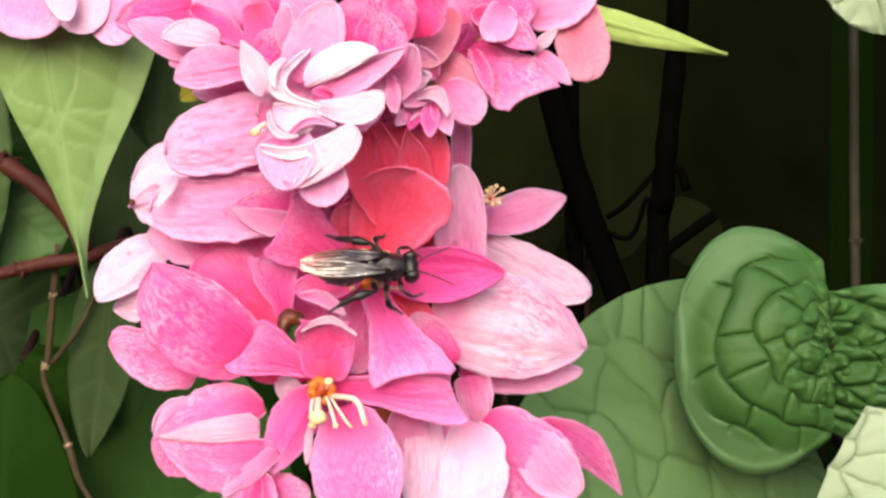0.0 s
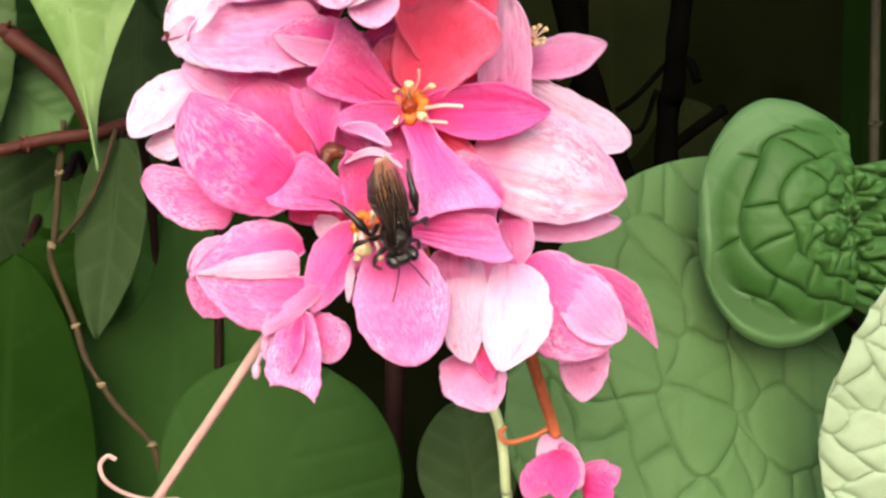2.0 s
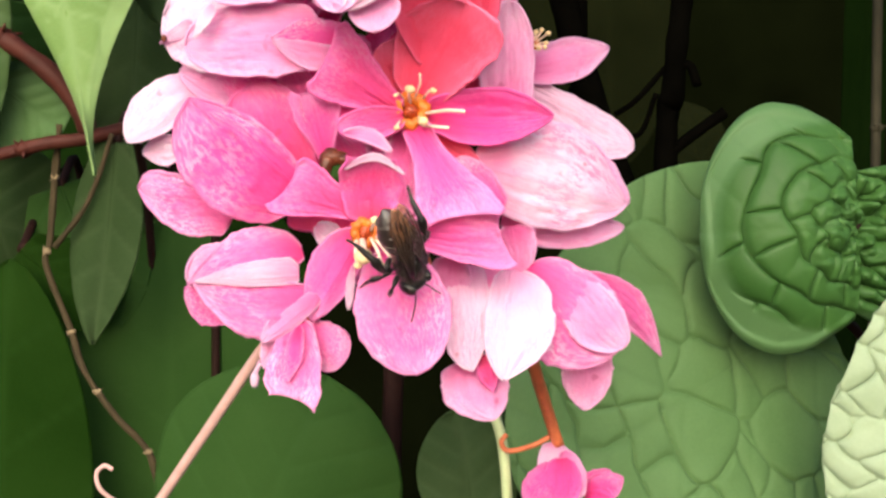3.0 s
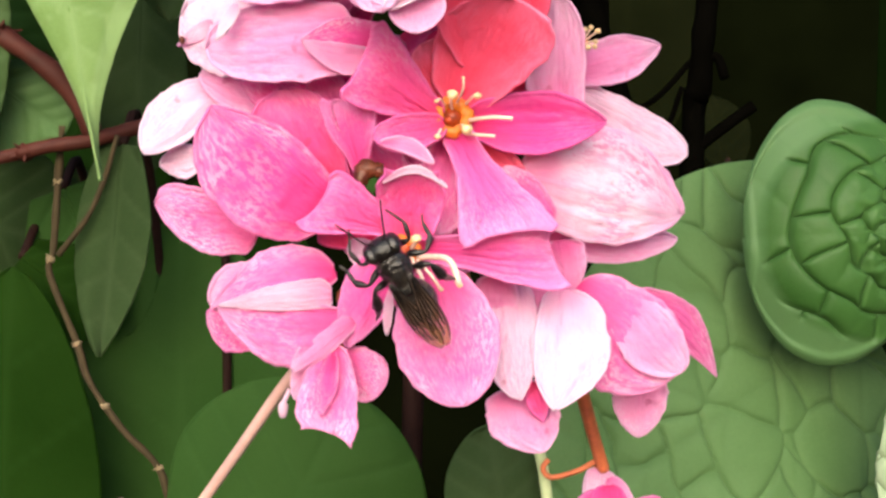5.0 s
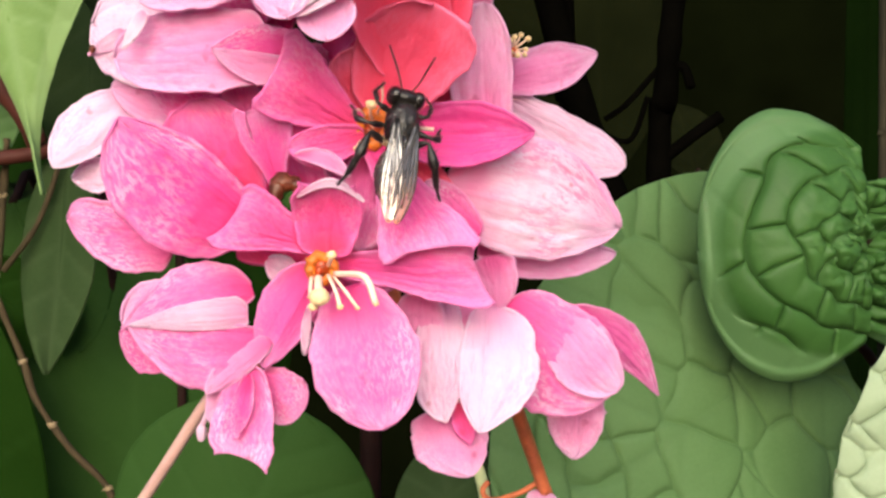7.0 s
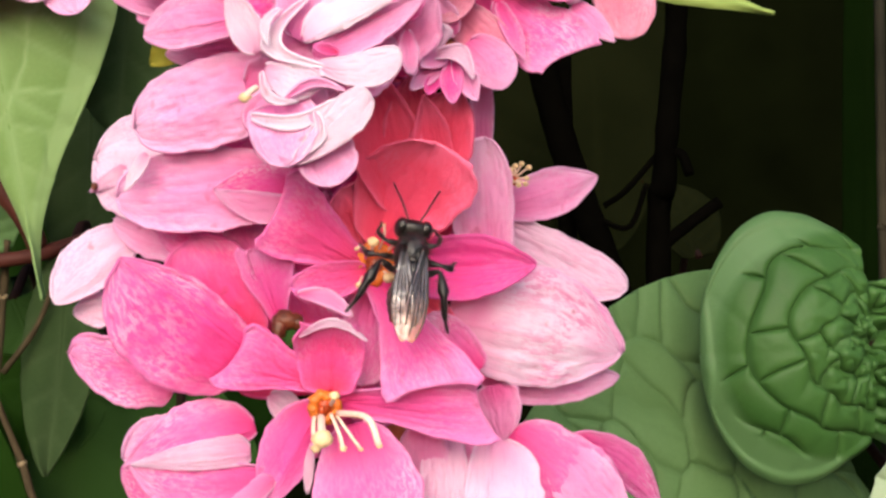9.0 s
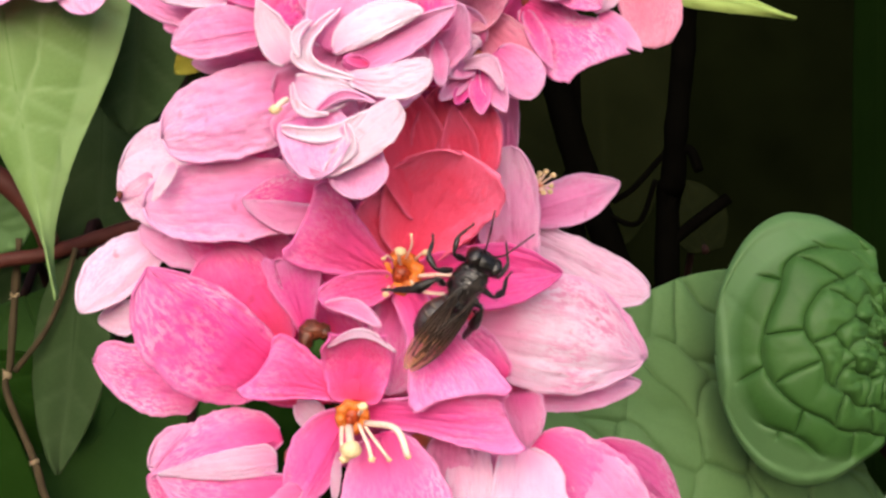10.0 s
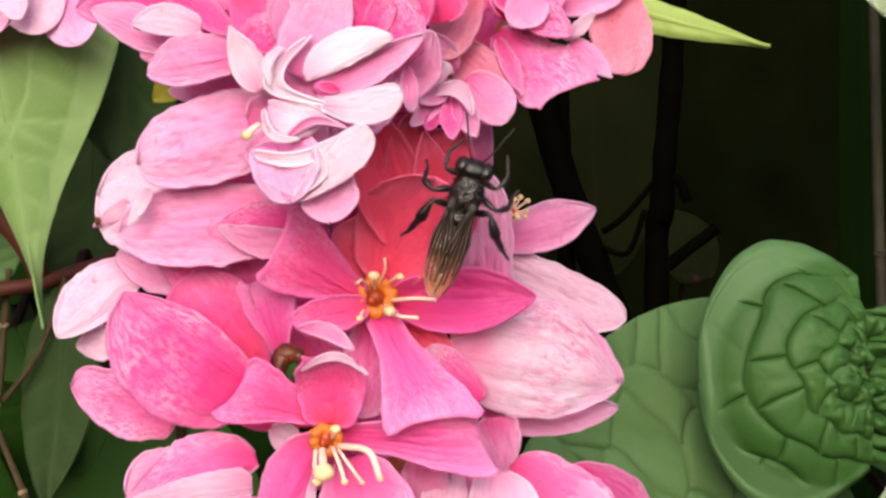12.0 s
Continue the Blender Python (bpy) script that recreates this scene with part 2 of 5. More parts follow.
TWIG = plain("olive_twig", (0.046, 0.034, 0.018), 0.85, 0.4, 400, gloss=0.1)
TAN = plain("tan_node", (0.19, 0.145, 0.085), 0.8, 0.4, 900, gloss=0.1)
POLE = plain("weathered_cane", (0.022, 0.020, 0.012), 0.8, 0.4, 200, gloss=0.1)
SOIL = plain("dark_soil", (0.035, 0.026, 0.018), 0.95, 0.5, 60, 0, 0.004)
# near-black colour stands for the deep shade behind the plants
SHADE = plain("deep_shade_backdrop", (0.0021, 0.0029, 0.0009), 0.95, 0.6, 25, 0, 0.002, 0.0)


# ---- mesh helpers ----
def part(name, bm, mat, parent=None, label=""):
    me = bpy.data.meshes.new(name)
    bm.to_mesh(me)
    bm.free()
    me.polygons.foreach_set("use_smooth", [True] * len(me.polygons))
    me.materials.append(mat)
    ob = new(name, me)
    if parent is not None:
        ob.parent = parent
    if label:
        ob["label"] = label
    return ob


def empty(name, at=None):
    e = new(name)
    e.empty_display_size = 0.002
    if at is not None:
        e.location = at
    return e


def tube(bm, points, radii, sides=8):
    """A round, tapering tube through the points, closed at both ends."""
    points = [Vector(p) for p in points]
    rings, side = [], None
    for i, p in enumerate(points):
        way = (points[min(i + 1, len(points) - 1)] - points[max(i - 1, 0)]).normalized()
        if side is None:
            side = way.orthogonal().normalized()
        side = (side - way * side.dot(way)).normalized()
        other = way.cross(side)
        r = radii[i] if not isinstance(radii, (int, float)) else radii
        rings.append([bm.verts.new(p + r * (math.cos(a) * side + math.sin(a) * other)) for a in [2 * math.pi * k / sides for k in range(sides)]])
    for a, b in zip(rings, rings[1:]):
        for k in range(sides):
            bm.faces.new((a[k], a[(k + 1) % sides], b[(k + 1) % sides], b[k]))
    bm.faces.new(rings[0][::-1])
    bm.faces.new(rings[-1])


def curve_points(points, n=8):
    """A smooth line through the points."""
    p = [Vector(q) for q in points]
    p = [p[0] * 2 - p[1]] + p + [p[-1] * 2 - p[-2]]
    out = []
    for i in range(1, len(p) - 2):
        for k in range(n):
            t = k / n
            a, b, c, d = p[i - 1], p[i], p[i + 1], p[i + 2]
            out.append(0.5 * (2 * b + (c - a) * t + (2 * a - 5 * b + 4 * c - d) * t * t + (3 * b - a - 3 * c + d) * t ** 3))
    return out + [p[-2]]


def blob(bm, at, size, rough=0.0, segs=12, turn=None):
    """An uneven rounded lump."""
    made = bmesh.ops.create_uvsphere(bm, u_segments=segs, v_segments=max(6, segs * 2 // 3), radius=1.0)["verts"]
    for v in made:
        d = 1 + rough * noise.noise(v.co * 2.3 + Vector(at) * 900)
        q = Vector((v.co.x * size[0], v.co.y * size[1], v.co.z * size[2])) * d
        v.co = (turn @ q if turn else q) + Vector(at)


def sheet(bm, grid, thick):
    """A closed thin sheet over a grid of (place, normal), with along/across coordinates."""
    uv = bm.loops.layers.uv.verify()
    na, nb = len(grid), len(grid[0])
    top = [[bm.verts.new(p + n * thick * 0.5) for p, n in row] for row in grid]
    low = [[bm.verts.new(p - n * thick * 0.5) for p, n in row] for row in grid]
    where = {}
    for i in range(na):
        for j in range(nb):
            where[top[i][j]] = where[low[i][j]] = (i / (na - 1), j / (nb - 1))

    def face(*vs):
        f = bm.faces.new(vs)
        for lo in f.loops:
            lo[uv].uv = where[lo.vert]

    for i in range(na - 1):
        for j in range(nb - 1):
            face(top[i][j], top[i][j + 1], top[i + 1][j + 1], top[i + 1][j])
            face(low[i][j], low[i + 1][j], low[i + 1][j + 1], low[i][j + 1])
    rim = [(0, j) for j in range(nb)] + [(i, nb - 1) for i in range(1, na)] + [(na - 1, j) for j in range(nb - 2, -1, -1)] + [(i, 0) for i in range(na - 2, 0, -1)]
    for (a, b), (c, d) in zip(rim, rim[1:] + rim[:1]):
        face(top[a][b], low[a][b], low[c][d], top[c][d])


def normals(places):
    """Normals of a grid of places."""
    na, nb = len(places), len(places[0])
    out = []
    for i in range(na):
        row = []
        for j in range(nb):
            a = places[min(i + 1, na - 1)][j] - places[max(i - 1, 0)][j]
            b = places[i][min(j + 1, nb - 1)] - places[i][max(j - 1, 0)]
            c = a.cross(b)
            row.append((places[i][j], c.normalized() if c.length > 1e-14 else Vector((0, -1, 0))))
        out.append(row)
    return out


count = 0


def sepal(flower, base, tip, left, right, look_="pink", cup=0.0, bend=0.0, side=0.0, peak=0.5, point=0.6, foot=0.3, lean=0.0, ruffle=0.5, fold=0.0, crinkle=0.22, flare=0.85, slant=0.0, peak2=None, point2=None):
    """One sepal from base to tip (mm); left and right: its half widths to either hand on the way to the tip. cup: edges towards (+) or
    away from (-) the viewer; bend: bulge of its middle towards the viewer; side: sideways bow; peak: where it is widest; point: how pointed
    (peak2, point2: the same on the right hand); lean: turn about its length; fold: crease on the midrib; flare: how late it widens;
    slant: how far one corner of its end is ahead of the other."""
    global count
    count += 1
    b, t = mm(*base), mm(*tip)
    way = (t - b).normalized()
    face_ = Vector((0, -1, 0)) - way * way.dot(Vector((0, -1, 0)))
    if face_.length < 0.05:
        face_ = Vector((0, 0, 1))
    face_.normalize()
    face_ = Matrix.Rotation(radians(lean), 3, way) @ face_
    across = way.cross(face_)
    na, nb = 44, 31
    width = left + right
    small = min(1.0, width / 5.0)
    blunt = point < 0.27
    apex = (0.12 + 0.12 * math.sin(count * 2.4)) * small
    ruffle, crinkle = ruffle * small, crinkle * small

    def half(u, hand):
        p, q = (peak if hand < 0 or peak2 is None else peak2), (point if hand < 0 or point2 is None else point2)
        if u < p:
            h = foot + (1 - foot) * math.sin(math.pi / 2 * u / p) ** flare
        else:
            h = max(0.8 if q < 0.27 else 0.0, max(0.0, math.cos(math.pi / 2 * (u - p) / (1 - p))) ** q)
        return max(h, 0.02) * (1 - max(0.0, 1 - u / 0.1) ** 2 * 0.75) ** 0.5 * 0.001 * (left if hand < 0 else right)

    rows = []
    for i in range(na):
        u = i / (na - 1)
        s = math.sin(math.pi * u)
        wide = (half(u, -1), half(u, 1))
        h = (wide[0] + wide[1]) / 2
        mid = b.lerp(t, u) + face_ * s * bend * 0.001 + across * s * side * 0.001
        if not blunt:
            mid += way * apex * 0.001 * u ** 10
        row = []
        for j in range(nb):
            v = 2 * j / (nb - 1) - 1
            q = Vector((u * 2.2 + count * 7.3, v * 1.4, count * 3.1))
            wav = noise.noise(q) * 0.75 + noise.noise(q * 2.7) * 0.34
            wrinkle = abs(noise.noise(Vector((u * 5.5 + count * 4.1, v * 7.0, count * 0.7)))) + 0.5 * abs(noise.noise(Vector((u * 12 + count, v * 14.0, 3.0))))
            crease = abs(noise.noise(Vector((u * 1.1 + count * 2.9, v * 3.2, count * 1.3)))) - 0.2
            edge = 0.25 + 0.75 * (v * v * 0.6 + u * u * 0.4)
            up = cup * v * v * h + ruffle * 0.001 * wav * edge + fold * 0.001 * (abs(v) - 0.5) * s - 0.00022 * small * crease * s
            up += -crinkle * 0.001 * wrinkle * (0.3 + 0.7 * s) + 0.00036 * small * abs(v) ** 7 * (0.6 + noise.noise(Vector((u * 3 + count, v, 4.0))))
            jag = 1 + 0.08 * noise.noise(Vector((u * 2.4 + count * 1.7, (v > 0) * 3.1, 2.0))) + 0.06 * noise.noise(Vector((u * 8 + count * 1.7, (v > 0) * 3.1, 7.0))) + 0.03 * noise.noise(Vector((u * 19 + count * 1.7, (v > 0) * 3.1, 9.0)))
            ahead = v * u * slant + (0.55 * abs(v) ** 3 * u ** 4 if blunt else 0)
            row.append(mid + across * v * wide[v > 0] * jag + face_ * up + way * ahead * 0.001)
        rows.append(row)
    bm = bmesh.new()
    sheet(bm, normals(rows), 0.00016)
    return part("sepal", bm, PETALS[look_], flower)


def flower(raceme, at, toward, label, stalk=3.0, ovary=0.9):
    """The receptacle of a flower with the short pedicel behind it; sepals and stamens are added to it."""
    bm = bmesh.new()
    p = mm(*at)
    blob(bm, p + Vector((0, 0.0026, 0)), (0.001 * ovary, 0.0008, 0.001 * ovary), 0.2)
    q = mm(*toward)
    tube(bm, curve_points([p + Vector((0, 0.0026, 0)), p + Vector((0, 0.001 * (stalk + 1.5), 0)), q], 5), 0.00035, 7)
    return part("flower", bm, RUST, raceme, label)


def stamens(fl, at, way, n=7, length=2.6, spread=0.7, disc=1.5, seed=1):
    """An orange disc with cream filaments and their anthers."""
    rnd = random.Random(seed)
    p, w = mm(*at), Vector(way).normalized()
    side = w.orthogonal().normalized()
    other = w.cross(side)
    # a lobed ring round a sunken cup
    bm = bmesh.new()
    ring = []
    for k in range(28):
        a = 2 * math.pi * k / 28
        out = side * math.cos(a) + other * math.sin(a)
        r = disc * 0.001 * (0.74 + 0.07 * math.sin(a * 8) + 0.08 * rnd.uniform(-1, 1))
        ring.append([bm.verts.new(p + out * (r + disc * 0.00036 * math.cos(b)) + w * disc * 0.00034 * math.sin(b) * (1 + 0.3 * math.sin(a * 8))) for b in [2 * math.pi * q / 8 for q in range(8)]])
    for k in range(28):
        for q in range(8):
            bm.faces.new((ring[k][q], ring[k][(q + 1) % 8], ring[(k + 1) % 28][(q + 1) % 8], ring[(k + 1) % 28][q]))
    part("nectar_disc", bm, ORANGE, fl, "orange nectar disc")
    bm = bmesh.new()
    blob(bm, p - w * disc * 0.0002, (disc * 0.0006,) * 3, 0.3, 12)
    blob(bm, p + w * disc * 0.0003 + side * disc * 0.0002, (disc * 0.00026,) * 3, 0.4, 10)
    part("style", bm, RED_ORANGE, fl, "dark orange style")
    for k in range(n):
        a = 2 * math.pi * (k + rnd.uniform(-0.25, 0.25)) / n
        out = side * math.cos(a) + other * math.sin(a)
        s = length * rnd.uniform(0.75, 1.15) * 0.001
        e = p + out * s * spread + w * s * 0.8
        bm = bmesh.new()
        tube(bm, curve_points([p + out * disc * 0.0005, p + out * s * spread * 0.6 + w * s * 0.55, e], 4), [0.0001] * 4 + [0.00008] * 5, 6)
        f = part("stamen", bm, CREAM, fl)
        bm = bmesh.new()
        blob(bm, e, (0.00024, 0.00018, 0.0002), 0.3, 8)
        part("anther", bm, ANTHER, fl)


def stamen(fl, points, thick=0.2, head=0.42):
    """One long curved stamen through the points (mm)."""
    bm = bmesh.new()
    pts = curve_points([mm(*p) for p in points], 6)
    tube(bm, pts, thick * 0.001, 7)
    part("stamen", bm, CREAM, fl)
    if head:
        bm = bmesh.new()
        blob(bm, pts[-1], (head * 0.00125, head * 0.0008, head * 0.001), 0.3, 8)
        part("anther", bm, ANTHER, fl)


def ovary(fl, at, size, mat, label):
    bm = bmesh.new()
    blob(bm, mm(*at), [v * 0.001 for v in size], 0.35, 12)
    return part("ovary", bm, mat, fl, label)


def leaf(name, label, base, tip, width, look_, quilt=0.0, cell=5.0, dome=0.0, bend=0.0, peak=0.4, point=0.7, foot=0.5, lean=0.0, wave=0.8, fold=0.0,
         rim=0.0, crumple=0.0, ring=False, fine=60, stem=None, notch=0.0, seed=0, group="leaves of the vine", ribs=5, ribdepth=0.25, skew=0.0, margin=0.0):
    """A leaf blade from base to tip (mm) with midrib, side ribs and, where quilt is given, puckered cells between small veins."""
    b, t = mm(*base), mm(*tip)
    way = (t - b).normalized()
    length = (t - b).length
    face_ = Vector((0, -1, 0)) - way * way.dot(Vector((0, -1, 0)))
    face_.normalize()
    face_ = Matrix.Rotation(radians(lean), 3, way) @ face_
    across = way.cross(face_)
    na, nb = fine, max(9, int(fine * 0.9) | 1)
    w = width * 0.001
    rows, veins = [], []
    for i in range(na):
        u = i / (na - 1)
        if u < peak:
            h = foot + (1 - foot) * math.sin(math.pi / 2 * u / peak)
        else:
            h = max(0.0, math.cos(math.pi / 2 * (u - peak) / (1 - peak))) ** point
        h = max(h, 0.004) * w / 2
        row, vrow = [], []
        for j in range(nb):
            v = 2 * j / (nb - 1) - 1
            x, y = v * h, u * length - notch * 0.001 * abs(v) ** 1.2 * (1 - u) ** 2
            x *= 1 + skew * (1 if v < 0 else -1)
            jag = 1 + 0.02 * noise.noise(Vector((u * 6 + seed, v * 0.4, 5.0)))
            # side ribs run forward from the midrib
            s = (y - abs(x) * 0.75) / length * ribs
            d_rib = abs(s - round(s)) / ribs * length * 0.8
            d_mid = abs(x)
            vein = max(math.exp(-(d_mid / 0.0007) ** 2), 0.8 * math.exp(-(d_rib / 0.0005) ** 2))
            up = -ribdepth * 0.001 * vein
            if quilt:
                keep = 1.0 if not rim else min(1.0, max(0.0, ((1 - max(abs(v), (u - 0.5) * 2)) / rim) - 0.6))
                if ring:
                    # puckers lie in courses round the heart of the leaf, inside a flat pale rim
                    r, a = math.hypot(x, y), math.atan2(x, y)
                    reach = (abs(math.cos(a) / length) ** 2.4 + abs(math.sin(a) / (w * 0.46)) ** 2.4) ** (-1 / 2.4)
                    rho = min(1.0, r / reach)
                    k = rho ** 0.8 * 5.0 + 0.45 * noise.noise(Vector((a * 2.2, rho * 3, seed))) - 0.25 * math.sin(a * 1.7)
                    course = math.floor(k)
                    cells = (4.0, 5.0, 6.0, 6.0, 6.0)[max(0, min(4, course))]
                    g = a / math.pi * cells + 0.47 * course + 0.3 * k + 0.55 * noise.noise(Vector((a * 1.5, course * 3.7, seed + 4)))
                    f, g = k - course, g - math.floor(g)
                    gap = min(min(f, 1 - f) * reach / 5.0, min(g, 1 - g) * math.pi * max(r, 0.002) / cells)
                    inner = min(1.0, max(0.0, (0.94 - rho) / 0.06))
                    calm = 1 - 0.75 * min(1.0, max(0.0, (a - 0.95) / 0.4)) * min(1.0, max(0.0, (rho - 0.35) / 0.2))
                    small = math.exp(-(gap / 0.00022) ** 2)
                    up += quilt * 0.001 * ((inner * calm * (1 - math.exp(-gap / 0.0004) - 0.5 * small + 0.2 * f) + (1 - inner * calm) * 0.7) + 0.35 * noise.noise(Vector((a * 2, k, seed + 2))))
                    vein = max(1.1 * (1 - inner), 0.4 * math.exp(-(gap / 0.0002) ** 2) * inner * calm)
                else:
                    q = Vector((x / (cell * 0.0012), y / (cell * 0.0009), seed))
                    q += Vector((noise.noise(q * 0.9), noise.noise(q * 0.9 + Vector((9, 2, 1))), 0)) * 0.35 + Vector((noise.noise(q * 2.3), noise.noise(q * 2.3 + Vector((5, 2, 8))), 0)) * 0.07
                    q.z = seed
                    d = noise.voronoi(q)[0]
                    gap = d[1] - d[0]
                    some = min(1.0, max(0.35, 0.85 + 0.7 * noise.noise(q * 0.8 + Vector((4, 7, 0)))))
                    small = math.exp(-(gap / 0.05) ** 2) * some
                    vein = max(vein * 0.6, small * keep)
                    up += quilt * 0.001 * ((1 - math.exp(-gap * 8)) * some - small * 0.5 + 0.4 * noise.noise(q * 0.9)) * keep
            if crumple:
                c = math.exp(-((x ** 2 + y ** 2) / (0.32 * length) ** 2))
                q = Vector((x, y, seed * 0.01)) * 330
                up += crumple * 0.001 * c * (abs(noise.noise(q)) * 1.3 + abs(noise.noise(q * 2.1)) * 0.6 - 0.5)
            if margin:
                vein = max(vein, margin * min(1.0, max(0.0, (abs(x) - h + 0.0013) / 0.0006)))
            up += wave * 0.001 * noise.noise(Vector((u * 2.2, v * 1.5, seed * 3.3)))
            up += dome * 0.001 * (1 - v * v) * math.sin(math.pi * min(1, u * 0.9 + 0.08))
            up += fold * 0.001 * abs(v)
            if rim:
                k = max(abs(v), (u - 0.5) * 2)
                up += 0.0004 * math.exp(-(((1 - k) / rim - 0.45) / 0.35) ** 2)
            place = b + way * y + across * x * jag + face_ * (up + bend * 0.001 * math.sin(math.pi * u))
            row.append(place)
            vrow.append(vein)
        rows.append(row)
        veins.append(vrow)
    bm = bmesh.new()
    sheet(bm, normals(rows), 0.0003)
    thing = tagged(empty(name, None), label, "leaf", group)
    blade = part("blade", bm, LEAVES[look_], thing)
    flat = [v for row in veins for v in row]
    a = blade.data.attributes.new("vein", "FLOAT", "POINT")
    a.data.foreach_set("value", flat + flat)
    line = [row[nb // 2] - face_ * 0.0001 for row in rows[: int(na * 0.93) : 3]]
    bm = bmesh.new()
    tube(bm, line, [0.00045 * (1 - 0.75 * i / len(line)) for i in range(len(line))], 8)
    part("midrib", bm, LEAVES[look_], thing)
    if stem is None and length > 0.012:
        x, y, z = base
        stem = [(x, y + 10, z + 3), (x, y + 24, z - 30), (x, y + 30, -150), (x, y + 30, -312)]
    if stem:
        bm = bmesh.new()
        tube(bm, curve_points([b] + [mm(*p) for p in stem], 5), 0.0007, 8)
        part("petiole", bm, VINE if look_ in ("bright", "pale", "lime") else DARK_WINE, thing)
    return thing


def rod(name, points, radius, mat, parent, taper=1.0, lumps=0.0):
    bm = bmesh.new()
    pts = curve_points([mm(*p) for p in points], 8)
    k = len(pts)
    tube(bm, pts, [radius * 0.001 * (1 + (taper - 1) * i / (k - 1)) * (1 + lumps * noise.noise(p * 300)) for i, p in enumerate(pts)], 10)
    return part(name, bm, mat, parent), pts


def stem(name, label, points, radius, mat, category="stem", taper=1.0, lumps=0.0, group="", nodes=0, twigs=()):
    """A stalk; nodes: swollen joints along it; twigs: thin side shoots as (points, radius)."""
    if not nodes and not twigs:
        ob, pts = rod(name, points, radius, mat, None, taper, lumps)
        return tagged(ob, label, category, group)
    thing = tagged(empty(name, None), label, category, group)
    ob, pts = rod("stalk", points, radius, mat, thing, taper, lumps)
    rnd = random.Random(len(pts) + int(radius * 100))
    for k in range(nodes):
        i = int((k + 0.5) / nodes * (len(pts) - 2)) + 1
        bm = bmesh.new()
        r = radius * 0.001
        blob(bm, pts[i], (r * 1.35, r * 1.35, r * 1.1), 0.5, 10)
        for q in range(3):
            d = Vector((rnd.uniform(-1, 1), rnd.uniform(-1, 0.2), rnd.uniform(-0.6, 0.6))).normalized()
            tube(bm, [pts[i], pts[i] + d * r * 2.2], [r * 0.5, r * 0.1], 5)
        part("node", bm, TAN if mat is TWIG else mat, thing)
    for p, r in twigs:
        rod("twig", p, r, mat, thing)
    return thing


# ---- the setting ----
bm = bmesh.new()
bmesh.ops.create_grid(bm, x_segments=60, y_segments=60, size=30)
for v in bm.verts:
    v.co.z = 0.02 * noise.noise(v.co * 0.8) - 0.02
tagged(part("ground", bm, SOIL), "dark bare soil under the plants", "ground", kind="structure")
# added backdrop slab; the shade behind the leaves is painted as its black colour
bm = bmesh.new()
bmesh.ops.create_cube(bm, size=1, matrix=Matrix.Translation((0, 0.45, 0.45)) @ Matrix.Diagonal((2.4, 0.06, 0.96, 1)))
tagged(part("wall_back", bm, SHADE), "added backdrop coloured near-black for the deep shade behind the plants", "wall", kind="structure")


# ---- the flower raceme of the coral vine ----
raceme = tagged(empty("flower_raceme", None), "dense hanging raceme of pink coral vine flowers", "flowers")
bm = bmesh.new()
tube(bm, curve_points([mm(2, 17, 34), mm(0, 12, 20), mm(-2, 9, 4), mm(-1, 9, -8), mm(3, 11, -20)], 8), 0.0011, 8)
part("rachis", bm, RUST, raceme, "rusty flower stalk")
bm = bmesh.new()
tube(bm, curve_points([mm(2, 17, 34), mm(6, 30, 46), mm(2, 62, 40), mm(-4, 84, -10), mm(-6, 90, -120), mm(-8, 95, -310)], 8), 0.0016, 8)
part("vine_shoot", bm, DARK_WINE, raceme, "wine red shoot that carries the raceme")


f = flower(raceme, (-0.2, 1.0, -0.2), (-0.1, 14.0, 1.3), 'open flower with coral red upper sepals and orange nectar disc')
sepal(f, (0.2, 1.0, 0.8), (4.4, -4.4, 8.1), 4.0, 4.1, 'coral', cup=0.2, peak=0.5, point=0.5, foot=0.35, peak2=0.86, point2=0.24, bend=-0.7)
sepal(f, (0.4, 1.6, 1.2), (-2.5, -0.6, 5.3), 2.3, 2.9, 'coral', cup=0.1, peak=0.6, point=0.45, foot=0.5)
sepal(f, (-1.1, -1.0, -0.3), (-7.0, -4.5, 3.3), 2.8, 3.4, 'blush', cup=0.1, slant=0.2, fold=-0.5, peak=0.95, point=0.24, foot=0.3, flare=1.8)
sepal(f, (-0.7, -1.2, -0.8), (-5.9, -3.5, -1.9), 1.6, 1.2, 'blush', cup=0.1, peak=0.6, point=0.4, foot=0.5)
sepal(f, (0.8, 0.0, -0.6), (11.9, 1.5, -0.4), 2.4, 2.5, 'deep', cup=0.12, peak=0.5, point=0.72, foot=0.4, fold=0.8)
sepal(f, (0.1, -0.5, -1.2), (4.3, -4.0, -9.0), 3.3, 3.6, 'silky', peak=0.99, point=0.2, foot=0.36, flare=4.2, slant=-1.0, cup=-0.03, bend=0.3, ruffle=0.6)
sepal(f, (-0.6, 1.5, -1.5), (-1.1, -0.5, -9.2), 2.1, 2.1, 'rosy', peak=0.7, point=0.4, foot=0.35)
sepal(f, (1.1, 2.0, -2.1), (5.9, 2.0, -6.4), 1.9, 1.9, 'coral')
sepal(f, (7.6, 2.0, -8.4), (3.8, 1.2, -4.2), 1.5, 1.6, 'rosy', peak=0.55, point=0.45, foot=0.6)
stamens(f, (-0.1, -0.8, -0.3), (0.05, -1, 0.0), n=0, disc=1.5, seed=3)
stamen(f, [(-0.1, -1.0, 0.3), (-0.2, -2.2, 0.8), (-0.1, -2.8, 1.3)], thick=0.11, head=0.36)
stamen(f, [(0.6, -1.0, -0.8), (0.9, -2.5, -1.2), (1.0, -2.8, -1.3)], thick=0.11, head=0.37)
